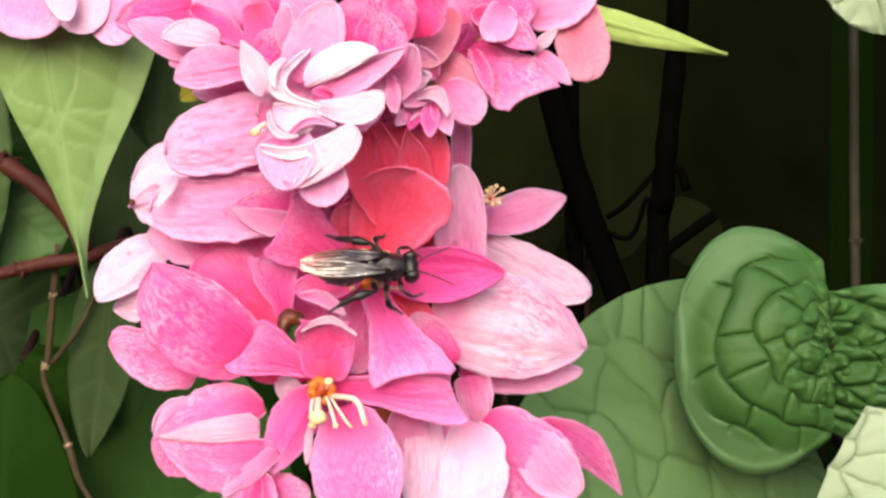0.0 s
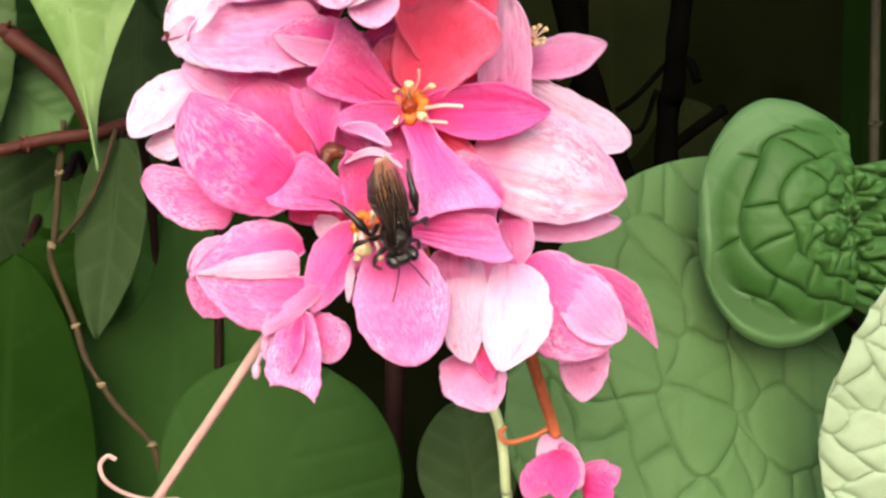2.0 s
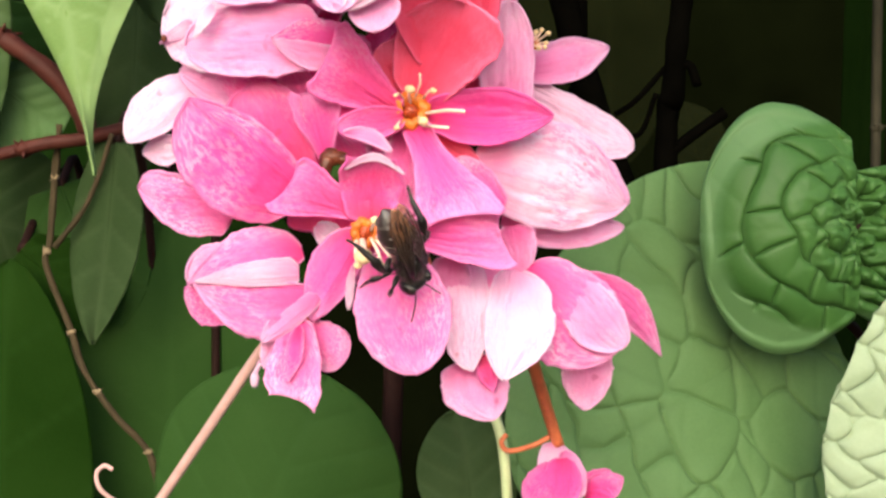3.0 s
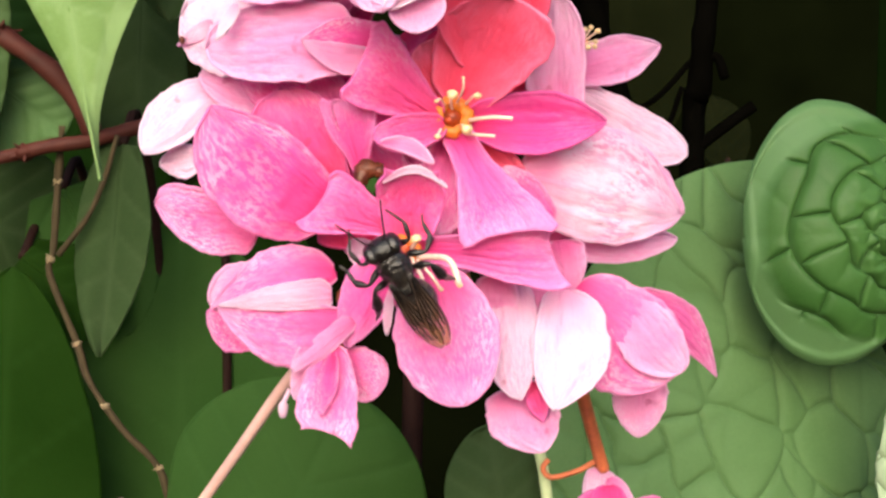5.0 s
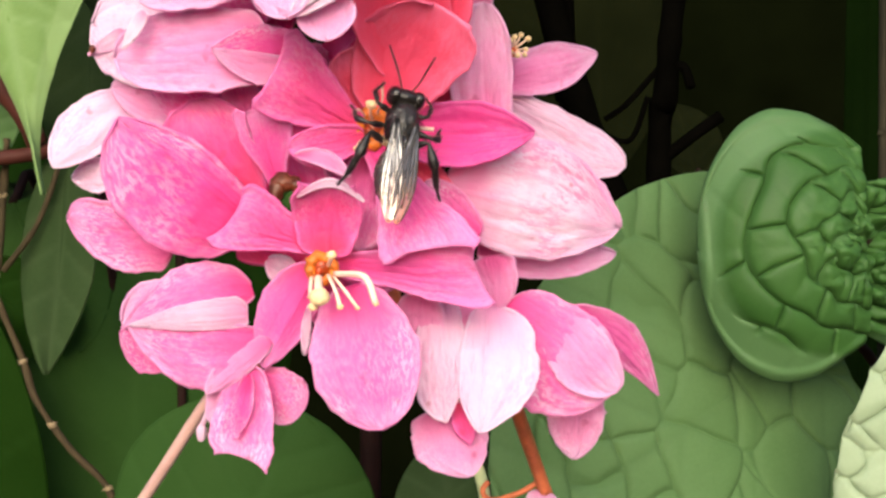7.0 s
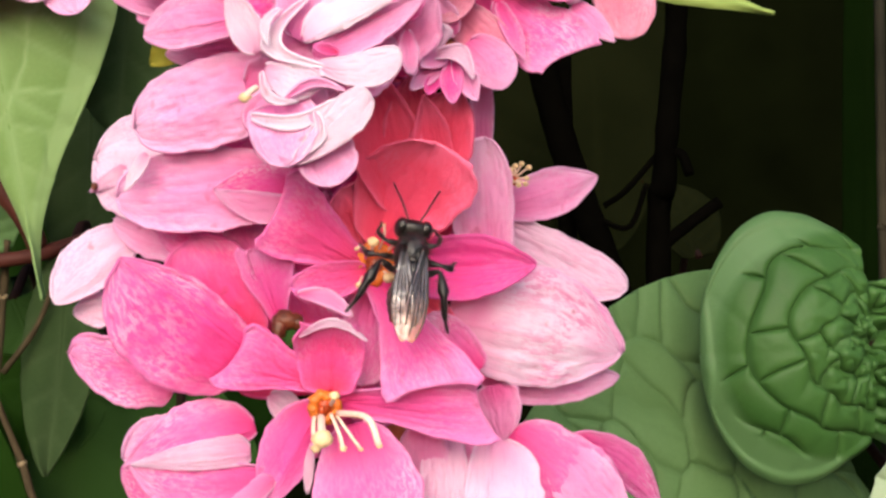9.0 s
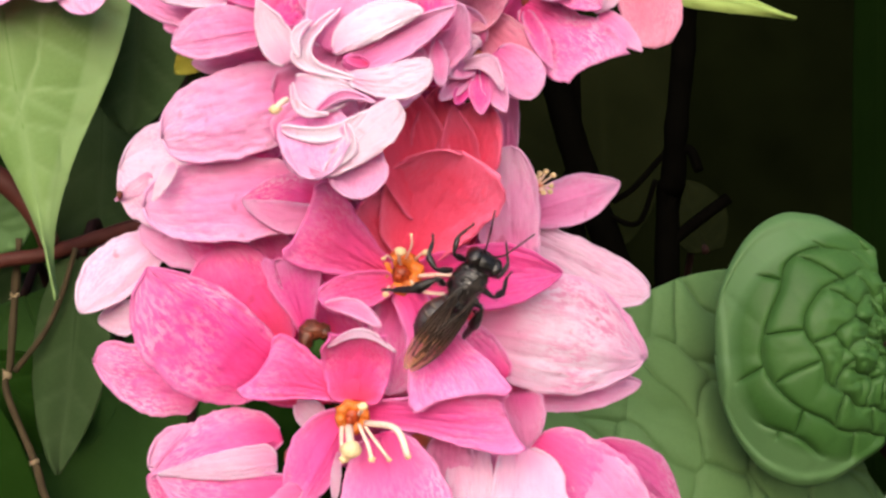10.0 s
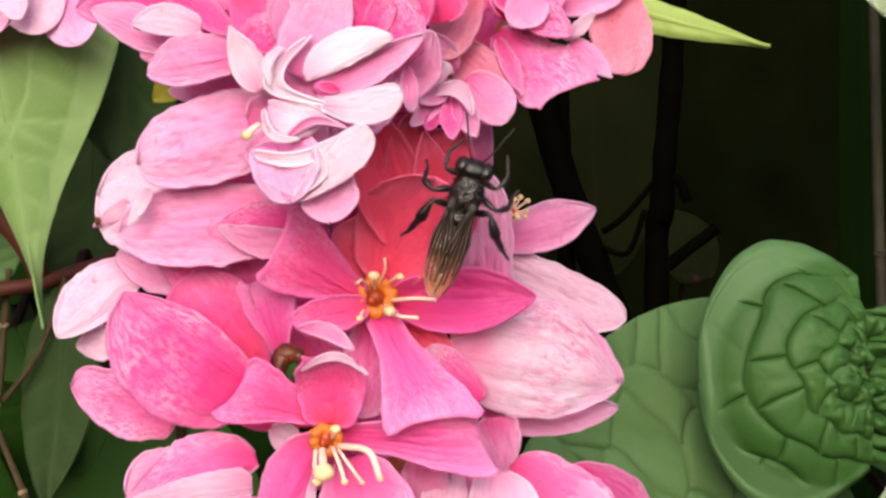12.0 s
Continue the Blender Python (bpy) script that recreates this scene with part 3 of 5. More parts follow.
stamen(f, [(1.2, -1.0, -0.5), (2.9, -2.8, -0.4), (4.4, -3.0, -0.5)], thick=0.16, head=0)
stamen(f, [(0.9, -1.0, -1.5), (1.9, -2.5, -1.7), (3.1, -2.8, -1.8)], thick=0.14, head=0)
stamen(f, [(0.9, -1.0, 0.7), (1.4, -2.5, 1.1), (1.8, -2.8, 1.2)], thick=0.11, head=0.26)
stamen(f, [(0.2, -1.0, 0.7), (0.7, -2.5, 1.7), (0.7, -3.0, 2.5)], thick=0.09, head=0.1)
stamen(f, [(-0.9, -1.0, -1.0), (-1.1, -2.0, -1.5), (-1.2, -2.0, -1.8)], thick=0.09, head=0.21)
stamen(f, [(-0.6, -1.0, 0.6), (-1.0, -2.2, 1.0), (-1.3, -2.5, 0.8)], thick=0.08, head=0.15)

f = flower(raceme, (-3.5, -2.0, -10.3), (-1.8, 14.0, -7.3), 'open pink flower with curved cream stamens')
sepal(f, (-3.2, -2.4, -9.4), (-2.9, -4.6, -4.6), 2.7, 2.3, 'blush', cup=0.3, peak=0.72, point=0.26, foot=0.62, bend=-0.5, ruffle=0.25)
sepal(f, (-5.2, -4.9, -5.3), (-0.5, -5.0, -5.7), 0.3, 0.3, 'white', side=-1.1, cup=0.3, foot=0.6, ruffle=0.2)
sepal(f, (-3.8, -2.2, -8.9), (-10.0, -4.2, -7.0), 2.1, 2.8, 'blush', slant=-0.7, cup=0.08, ruffle=0.5, peak=0.95, point=0.22, foot=0.36, flare=2.6)
sepal(f, (-7.0, -1.0, -4.6), (-8.1, -2.8, 0.8), 2.0, 2.2, 'silky', cup=0.04, ruffle=0.2, crinkle=0.1, peak=0.95, point=0.24, foot=0.3, flare=1.8)
sepal(f, (-2.7, -2.0, -10.2), (7.6, -2.5, -10.9), 2.3, 2.4, 'silky', cup=0.08, peak=0.93, point=0.22, foot=0.4, flare=1.9, lean=8, slant=0.9)
sepal(f, (-1.6, -3.0, -11.7), (0.9, -5.0, -21.7), 3.7, 4.0, 'rosy', cup=-0.07, peak=0.55, point=0.5, foot=0.45, bend=0.6)
sepal(f, (-3.9, -2.0, -10.3), (-8.0, -1.0, -17.7), 1.4, 2.7, 'silky', cup=0.15, peak=0.45, point=0.65, foot=0.4, fold=-0.6)
sepal(f, (-4.7, -2.0, -13.2), (-5.0, -2.0, -16.8), 0.3, 0.4, 'white')
sepal(f, (-5.0, -2.0, -5.8), (-5.3, -2.5, -7.5), 1.0, 0.6, 'white', foot=0.2, peak=0.75, point=0.3)
sepal(f, (-8.0, 0.5, -9.9), (-5.7, 0.0, -11.4), 1.0, 1.2, 'white', peak=0.5)
stamens(f, (-3.6, -3.6, -10.4), (0.05, -1, -0.15), n=0, disc=1.15, seed=5)
stamen(f, [(-3.1, -4.0, -10.2), (-2.8, -5.5, -9.7), (-2.7, -5.8, -9.4)], thick=0.15, head=0.3)
stamen(f, [(-2.6, -4.0, -10.8), (-0.4, -6.5, -10.9), (0.4, -7.0, -12.7)], thick=0.24, head=0.2)
stamen(f, [(-3.1, -4.0, -10.9), (-2.4, -6.0, -12.0), (-2.1, -6.3, -13.0)], thick=0.15, head=0.22)
stamen(f, [(-2.7, -4.0, -11.0), (-1.7, -6.0, -12.0), (-0.9, -6.0, -13.1)], thick=0.13, head=0.15)
stamen(f, [(-3.8, -4.0, -11.1), (-3.6, -6.0, -11.7), (-3.5, -6.4, -12.3)], thick=0.3, head=0.62)
stamen(f, [(-4.3, -4.0, -11.1), (-4.2, -5.6, -12.0), (-4.0, -6.0, -13.0)], thick=0.16, head=0.3)

f = flower(raceme, (-7.3, 2.0, -4.6), (-3.6, 14.0, -2.4), 'half-closed flower with broad mottled sepal and brown ovary')
sepal(f, (-8.7, -0.8, -7.3), (-18.0, -3.6, 0.3), 5.8, 2.1, 'pink', peak=0.52, point=0.42, foot=0.55, peak2=0.5, point2=0.8, cup=-0.12, bend=1.0, ruffle=0.3, crinkle=0.4)
sepal(f, (-9.6, 1.0, -6.1), (-13.3, -1.0, 1.7), 4.2, 2.9, 'blush', peak=0.6, point=0.4, foot=0.6, cup=-0.07, bend=0.4)
sepal(f, (-9.4, 1.5, -0.6), (-16.3, 0.0, 2.9), 2.0, 2.0, 'pink', peak=0.45, point=0.6, foot=0.7, cup=-0.07, bend=0.4)
sepal(f, (-8.5, 0.8, -0.6), (-10.8, -0.6, 4.1), 1.5, 1.5, 'rosy', peak=0.5, point=0.6, foot=0.6, cup=0.05)
sepal(f, (-15.2, 2.0, -8.1), (-23.4, 3.0, -6.9), 3.3, 1.8, 'rosy', peak=0.45, point=0.75, foot=0.8, peak2=0.85, point2=0.3, cup=-0.08, bend=0.4)
sepal(f, (-19.5, 3.0, -3.3), (-23.2, 3.0, -3.8), 1.3, 1.4, 'white', peak=0.55, point=0.7, ruffle=0.9)
sepal(f, (-6.2, 0.0, -1.8), (-9.1, -3.0, 0.7), 1.3, 1.3, 'pink', cup=0.25, foot=0.5)
sepal(f, (-6.6, 3.0, -10.3), (-7.4, 3.0, -1.7), 4.60, 4.60, 'deep', foot=0.8, cup=0.0, bend=0.0, ruffle=0.6)
sepal(f, (-8.8, 3.5, -1.6), (-3.5, 3.0, 1.8), 3.50, 3.50, 'deep', foot=0.8, cup=0.0, bend=0.0, ruffle=0.6)
ovary(f, (-6.4, -2.6, -4.3), (1.0, 0.7, 0.7), OVARY, "brown ovary")
ovary(f, (-6.9, -2.8, -4.9), (0.55, 0.6, 0.9), OVARY, "brown ovary")
ovary(f, (-5.6, -2.6, -4.4), (0.5, 0.5, 0.6), OVARY, "brown ovary")
ovary(f, (-6.2, -2.3, -5.5), (0.75, 0.5, 1.0), LEAVES["round"], "green base of the ovary")

f = flower(raceme, (-17.0, 4.0, 1.8), (-8.5, 14.0, 3.0), 'whitish back sepals of a turned flower')
sepal(f, (-18.3, 3.0, 2.1), (-24.0, 1.0, -2.9), 1.4, 2.9, 'white', peak=0.5, point=0.6, foot=0.5, cup=-0.09, ruffle=0.4)
sepal(f, (-4.9, -2.4, 4.9), (-11.1, -4.8, 5.0), 0.3, 1.9, 'pink', peak=0.45, point=0.8, foot=0.8, cup=-0.05, ruffle=0.3)
sepal(f, (-4.9, -2.6, 4.2), (-11.0, -5.0, 4.9), 1.9, 0.3, 'pale', peak=0.5, point=0.75, foot=0.7, cup=-0.05, ruffle=0.3)
sepal(f, (-5.4, -4.0, -2.4), (-1.5, -5.2, -3.9), 0.7, 0.5, 'pale', side=-0.4, cup=0.27, ruffle=1.0)

f = flower(raceme, (-8.9, -4.0, 11.4), (-4.5, 14.0, 11.2), 'large pale pink flower with broad sepals')
sepal(f, (-6.3, -4.2, 12.0), (-16.6, -4.8, 9.3), 2.7, 3.6, 'blanched', peak=0.58, point=0.36, foot=0.85, fold=-0.5, peak2=0.55, point2=0.45, cup=-0.09, bend=0.8, crinkle=0.55)
sepal(f, (-7.4, -3.2, 5.3), (-18.3, -3.0, 4.6), 2.9, 3.1, 'pale', peak=0.5, point=0.4, foot=0.8, cup=-0.05, bend=0.5)
sepal(f, (-12.4, 2.2, 1.4), (-19.7, 1.8, 3.1), 2.2, 1.9, 'pale', peak=0.5, point=0.5, foot=0.8)
sepal(f, (-14.3, 1.5, 6.1), (-21.1, 1.0, 7.7), 3.9, 4.4, 'white', peak=0.5, point=0.42, foot=0.7, cup=-0.1, bend=0.5, ruffle=0.4)
sepal(f, (-15.8, -4.9, 7.6), (-17.3, -5.0, 5.0), 0.5, 0.5, 'snow', peak=0.35, point=0.8, foot=0.7)
sepal(f, (-18.5, 0.8, 6.9), (-21.3, 0.6, 5.3), 0.6, 0.7, 'mottled', peak=0.3, point=1.0, foot=0.9, ruffle=0.1)
ovary(f, (-20.9, 0.3, 5.7), (0.22, 0.2, 0.32), OVARY, 'brown dry tip')

f = flower(raceme, (-5.5, -6.0, 11.6), (-2.8, 14.0, 11.4), 'ruffled whitish pink flower with curled sepals')
sepal(f, (-7.2, -10.0, 13.7), (-9.1, -11.0, 17.8), 1.2, 1.1, 'snow', peak=0.4, point=1.1, foot=0.6, cup=0.2, ruffle=0.55)
sepal(f, (-3.9, -10.7, 17.1), (-2.6, -11.1, 12.5), 0.6, 0.7, 'snow', side=3.0, foot=0.7, peak=0.5, point=0.5, cup=0.4, ruffle=0.55)
sepal(f, (-4.1, -10.5, 14.3), (1.7, -11.7, 16.8), 2.0, 0.4, 'snow', peak=0.42, point=0.6, foot=0.45, cup=-0.1, ruffle=0.55)
sepal(f, (-3.6, -10.1, 13.5), (3.7, -10.7, 17.2), 0.7, 1.5, 'pale', peak=0.45, point=0.7, foot=0.5, cup=0.25)
sepal(f, (-3.1, -11.1, 12.6), (2.2, -12.1, 13.0), 1.1, 1.3, 'snow', peak=0.74, point=0.32, foot=0.4, cup=-0.14, side=0.5)
sepal(f, (-6.6, -10.9, 12.6), (-2.8, -11.3, 11.8), 0.5, 1.9, 'snow', peak=0.55, point=0.5, foot=0.5, cup=-0.1, ruffle=0.55)
sepal(f, (-7.5, -11.3, 9.3), (-1.7, -11.7, 10.4), 0.4, 0.6, 'snow', side=0.9, foot=0.7, peak=0.5, point=0.6, cup=0.4, ruffle=0.55)
sepal(f, (-6.1, -10.1, 10.2), (-5.0, -11.5, 6.0), 2.6, 2.0, 'blanched', peak=0.5, point=0.45, foot=0.8, cup=0.25, bend=0.5)
sepal(f, (-4.7, -11.5, 6.3), (0.1, -12.3, 10.7), 1.1, 1.5, 'snow', peak=0.68, point=0.34, foot=0.3, cup=-0.1, flare=1.2, ruffle=0.55)
sepal(f, (-2.9, -10.3, 8.3), (-2.6, -10.5, 4.9), 2.1, 1.8, 'blanched', peak=0.6, point=0.5, foot=0.7, cup=0.15)
sepal(f, (-0.4, -9.7, 17.5), (0.4, -10.3, 20.8), 1.9, 1.9, 'pink', peak=0.5, foot=0.7)
sepal(f, (-4.7, -9.9, 14.6), (-1.9, -10.7, 20.7), 2.4, 2.2, 'blanched', peak=0.5, point=0.5, foot=0.5, cup=0.1)
sepal(f, (-5.6, -9.5, 17.2), (-5.8, -10.1, 20.9), 1.0, 0.7, 'pale', cup=0.3, foot=0.6)
sepal(f, (2.0, -9.5, 15.6), (1.5, -10.0, 20.5), 2.1, 2.1, 'pink', peak=0.5, foot=0.7)
sepal(f, (-6.5, -8.5, 13.5), (-2.0, -9.1, 16.9), 2.6, 2.6, 'pale', foot=0.7)
sepal(f, (-2.1, -8.5, 11.8), (1.8, -8.9, 14.6), 2.2, 2.2, 'pale', foot=0.7)
sepal(f, (-7.9, -8.1, 8.2), (-3.0, -8.9, 11.3), 2.5, 2.5, 'pale', foot=0.7)
sepal(f, (1.3, -6.5, 14.0), (4.3, -7.5, 17.9), 2.2, 2.2, 'pale', foot=0.7, cup=0.15)
sepal(f, (-8.5, -7.5, 15.3), (-5.2, -8.1, 19.2), 2.2, 2.2, 'pink', foot=0.7)
sepal(f, (-1.2, -7.5, 16.2), (-0.3, -8.1, 21.7), 2.5, 2.5, 'pink', foot=0.7)
sepal(f, (-6.8, -11.7, 12.1), (-4.4, -12.1, 10.1), 0.3, 0.3, 'snow', side=0.9, cup=0.4, foot=0.6, ruffle=0.5)
sepal(f, (-5.4, -11.5, 10.1), (-1.4, -12.1, 10.8), 0.3, 0.3, 'pale', side=-0.9, cup=0.4, foot=0.6, ruffle=0.5)
sepal(f, (-3.3, -11.9, 9.5), (-4.1, -11.9, 6.7), 0.3, 0.4, 'snow', side=-0.8, cup=0.4, foot=0.6, ruffle=0.4)
sepal(f, (-7.4, -11.1, 8.3), (-4.8, -11.7, 6.3), 0.4, 0.5, 'pale', side=0.6, cup=0.3, foot=0.6, ruffle=0.5)
sepal(f, (-5.6, -11.3, 16.3), (-6.3, -11.7, 13.8), 0.3, 0.3, 'snow', side=0.6, cup=0.4, foot=0.6)
sepal(f, (-1.9, -10.7, 13.5), (-3.4, -11.3, 13.8), 0.4, 0.4, 'blush', cup=0.3)
sepal(f, (2.6, -9.1, 15.3), (2.9, -9.3, 12.2), 0.6, 0.7, 'pale', cup=0.2, ruffle=0.7)
stamen(f, [(-7.2, -11.0, 11.2), (-7.5, -11.5, 10.9), (-7.9, -11.5, 10.5)], thick=0.22, head=0.34)

f = flower(raceme, (2.3, 3.0, 7.5), (1.1, 14.0, 7.9), 'deep coral cupped sepals')
sepal(f, (2.1, 0.5, 3.9), (-0.3, -6.5, 13.2), 2.7, 2.4, 'coral', cup=0.25, peak=0.5, point=0.5, foot=0.5)
sepal(f, (2.5, 0.5, 4.4), (2.7, -5.5, 12.7), 2.0, 2.1, 'coral', cup=0.2, peak=0.5, point=0.6, foot=0.6)
sepal(f, (4.4, 0.0, 5.1), (5.8, -5.0, 11.8), 2.5, 2.1, 'coral', cup=0.25, peak=0.5, point=0.45, foot=0.6)
sepal(f, (4.8, -0.4, 5.5), (3.7, -5.6, 11.3), 1.4, 1.4, 'coral', cup=0.3, peak=0.5, point=0.8, foot=0.6)
sepal(f, (8.0, 3.6, 7.6), (8.1, 2.6, 15.2), 0.9, 0.9, 'pale', foot=0.8, point=0.4, cup=0.09)

f = flower(raceme, (5.6, -4.0, 15.0), (2.8, 14.0, 14.2), 'small ruffled pink flower with narrow pointed sepals')
sepal(f, (6.8, -4.0, 15.4), (9.6, -4.2, 12.4), 1.9, 1.5, 'pale', cup=-0.07, peak=0.6, point=0.4, foot=0.5)
sepal(f, (5.3, -5.0, 14.2), (2.8, -7.0, 11.6), 0.7, 0.7, 'pale', cup=0.3)
sepal(f, (5.6, -5.0, 14.2), (5.6, -7.0, 10.6), 0.8, 0.8, 'pink', cup=0.3)
sepal(f, (5.9, -5.0, 14.2), (7.3, -6.6, 10.9), 0.8, 0.9, 'pale', cup=0.3)
sepal(f, (4.1, -5.6, 14.0), (7.1, -7.0, 12.3), 0.6, 0.6, 'white', cup=0.3, side=-1.2, foot=0.6)
sepal(f, (5.3, -5.0, 14.4), (3.5, -7.0, 13.2), 0.7, 0.7, 'pale', cup=0.35)
sepal(f, (4.5, -5.6, 12.9), (3.9, -7.0, 11.3), 0.6, 0.4, 'deep', cup=0.3)
sepal(f, (2.9, -5.0, 15.4), (5.7, -6.0, 15.8), 0.8, 1.0, 'white', cup=0.3, ruffle=0.9)
sepal(f, (6.0, -3.0, 16.2), (3.5, -5.0, 18.4), 1.2, 1.2, 'pale', cup=0.25)

f = flower(raceme, (10.1, 0.0, 20.3), (5.0, 14.0, 18.8), 'top flower with wide pink sepals')
sepal(f, (9.2, -0.6, 19.4), (14.0, -2.4, 14.7), 2.8, 2.8, 'rosy', peak=0.85, point=0.26, foot=0.4, flare=1.2, slant=-0.9, ruffle=0.7, crinkle=0.5, fold=-0.6)
sepal(f, (5.4, -1.4, 18.7), (10.1, -2.2, 14.0), 1.8, 1.8, 'dusk', peak=0.6, point=0.45, foot=0.6, ruffle=0.5)
sepal(f, (17.9, 0.6, 23.4), (19.0, 0.6, 16.6), 2.5, 2.1, 'dusk', peak=0.62, point=0.36, foot=0.7, cup=-0.07, ruffle=0.6)
sepal(f, (7.4, -3.0, 22.0), (4.6, -4.0, 17.0), 1.8, 1.5, 'dusk', peak=0.6, point=0.42, foot=0.5, cup=-0.1)
sepal(f, (14.1, -2.0, 18.6), (16.2, -3.0, 20.4), 0.4, 0.7, 'white', peak=0.5, point=0.8)
sepal(f, (14.6, -1.6, 18.5), (17.4, -2.8, 15.6), 0.9, 0.8, 'pale', peak=0.4, point=0.8, foot=0.6)
sepal(f, (11.5, -2.0, 22.6), (10.1, -3.4, 19.3), 2.1, 1.0, 'pale', peak=0.6, point=0.6, foot=0.7, cup=0.1)
sepal(f, (9.2, -1.5, 22.1), (14.4, -3.0, 18.7), 1.4, 1.2, 'pink', peak=0.6, point=0.6, foot=0.6, cup=0.15)
sepal(f, (9.2, -1.2, 18.8), (10.9, -3.0, 14.3), 0.7, 0.7, 'rosy', cup=0.3, point=1, foot=0.5)
sepal(f, (10.0, -1.0, 20.1), (13.4, -2.0, 25.3), 2.90, 2.90, 'pink', cup=0.18, foot=0.5, bend=0.0, ruffle=0.6)
sepal(f, (13.5, 0.0, 22.0), (20.0, 0.0, 25.0), 2.55, 2.55, 'pale', foot=0.5, cup=0.0, bend=0.0, ruffle=0.6)
sepal(f, (8.4, -1.0, 21.0), (6.7, -2.0, 26.2), 2.70, 2.70, 'pale', foot=0.5, cup=0.0, bend=0.0, ruffle=0.6)
sepal(f, (6.8, 4.0, 19.0), (10.7, 4.0, 25.7), 3.95, 3.95, 'pink', foot=0.8, point=0.4, cup=0.0, bend=0.0, ruffle=0.6)

f = flower(raceme, (-10.3, -5.0, 19.8), (-5.2, 14.0, 18.3), 'top flower with deep pink cup and whitish sepals')
sepal(f, (-7.5, -2.6, 14.9), (-14.9, -2.4, 15.0), 1.2, 1.9, 'pale', foot=0.8)
sepal(f, (-9.0, -6.0, 16.8), (-15.6, -6.0, 15.6), 1.4, 2.1, 'pale', peak=0.55, point=0.5, foot=0.7, cup=-0.07, bend=0.5)
sepal(f, (-8.9, -6.0, 21.8), (-7.0, -7.6, 16.7), 1.4, 1.7, 'blush', peak=0.6, point=0.42, foot=0.6, cup=0.3)
sepal(f, (-14.4, -5.6, 21.7), (-9.1, -6.6, 18.0), 1.0, 1.0, 'pink', peak=0.5, point=0.8, foot=0.5, cup=0.15)
sepal(f, (-11.8, -6.4, 18.6), (-16.6, -6.2, 19.0), 0.6, 1.7, 'white', peak=0.55, point=0.6, foot=0.5, cup=0.1, ruffle=0.5)
sepal(f, (-13.2, -4.6, 17.7), (-20.0, -4.0, 20.6), 1.4, 1.7, 'pale', peak=0.5, point=0.6, foot=0.6, cup=-0.07)
sepal(f, (-13.3, -4.2, 17.6), (-16.6, -4.0, 17.3), 0.8, 1.1, 'rosy', peak=0.5, point=0.6, foot=0.6)
sepal(f, (-14.6, -4.0, 22.1), (-21.3, -3.0, 21.0), 2.05, 2.05, 'pink', cup=-0.07, foot=0.6, bend=0.0, ruffle=0.6)
sepal(f, (-10.3, -5.0, 20.2), (-13.1, -5.0, 24.7), 3.00, 3.00, 'pale', foot=0.5, cup=0.0, bend=0.0, ruffle=0.6)
sepal(f, (-7.5, -5.0, 20.6), (-5.4, -6.0, 25.2), 3.00, 3.00, 'pink', foot=0.5, cup=0.18, bend=0.0, ruffle=0.6)
sepal(f, (-6.0, -8.0, 18.7), (-4.7, -9.0, 17.6), 1.35, 1.35, 'pink', foot=0.7, cup=0.0, bend=0.0, ruffle=0.6)
sepal(f, (-3.5, -9.0, 19.6), (-5.8, -9.0, 22.3), 1.90, 1.90, 'pale', foot=0.6, cup=0.0, bend=0.0, ruffle=0.6)
sepal(f, (2.6, -7.0, 18.0), (1.1, -8.0, 23.3), 2.70, 2.70, 'pink', foot=0.5, cup=0.27, bend=0.0, ruffle=0.6)
sepal(f, (4.9, -6.0, 19.0), (4.2, -7.0, 24.0), 2.35, 2.35, 'pink', foot=0.6, cup=0.27, bend=0.0, ruffle=0.6)
sepal(f, (-14.6, 0.0, 19.3), (-10.3, 0.0, 22.2), 3.40, 3.40, 'pink', foot=0.8, point=0.4, cup=0.0, bend=0.0, ruffle=0.6)
sepal(f, (-7.3, -4.0, 16.3), (-3.9, -5.0, 19.4), 2.60, 2.60, 'pale', foot=0.8, point=0.4, cup=0.0, bend=0.0, ruffle=0.6)
sepal(f, (-8.6, -6.0, 11.6), (-2.2, -7.0, 12.2), 2.55, 2.55, 'pale', foot=0.8, point=0.4, cup=0.0, bend=0.0, ruffle=0.6)

f = flower(raceme, (10.0, 8.0, 4.7), (5.0, 14.0, 5.5), 'side flower with a pointed sepal and cream anthers')
sepal(f, (9.6, 8.0, 4.2), (17.9, 12.0, 6.9), 1.9, 2.1, 'pale', cup=0.18, peak=0.5, point=0.72, foot=0.5, fold=-0.8, ruffle=0.4)
sepal(f, (8.6, 3.0, -0.2), (8.0, -0.8, 8.8), 2.9, 2.0, 'blanched', cup=0.05, peak=0.6, point=0.3, foot=0.8, peak2=0.5, point2=0.42)
sepal(f, (9.9, 8.0, 3.1), (6.6, 5.0, 1.3), 2.05, 2.05, 'pale', foot=0.6, cup=0.0, bend=0.0, ruffle=0.6)
stamens(f, (10.6, 6.0, 6.4), (0.4, -1, 0.3), n=9, length=1.3, disc=0.5, seed=11)
sepal(f, (4.6, -1.2, 3.0), (6.9, -2.2, 5.5), 0.6, 0.6, 'white', peak=0.5, point=0.7, cup=0.1)

f = flower(raceme, (10.2, 10.0, 2.7), (5.1, 14.0, 3.8), 'whitish side sepals')
sepal(f, (8.3, 8.5, 3.6), (20.4, 12.0, -2.4), 1.7, 2.4, 'white', cup=-0.07, peak=0.72, point=0.42, foot=0.5)

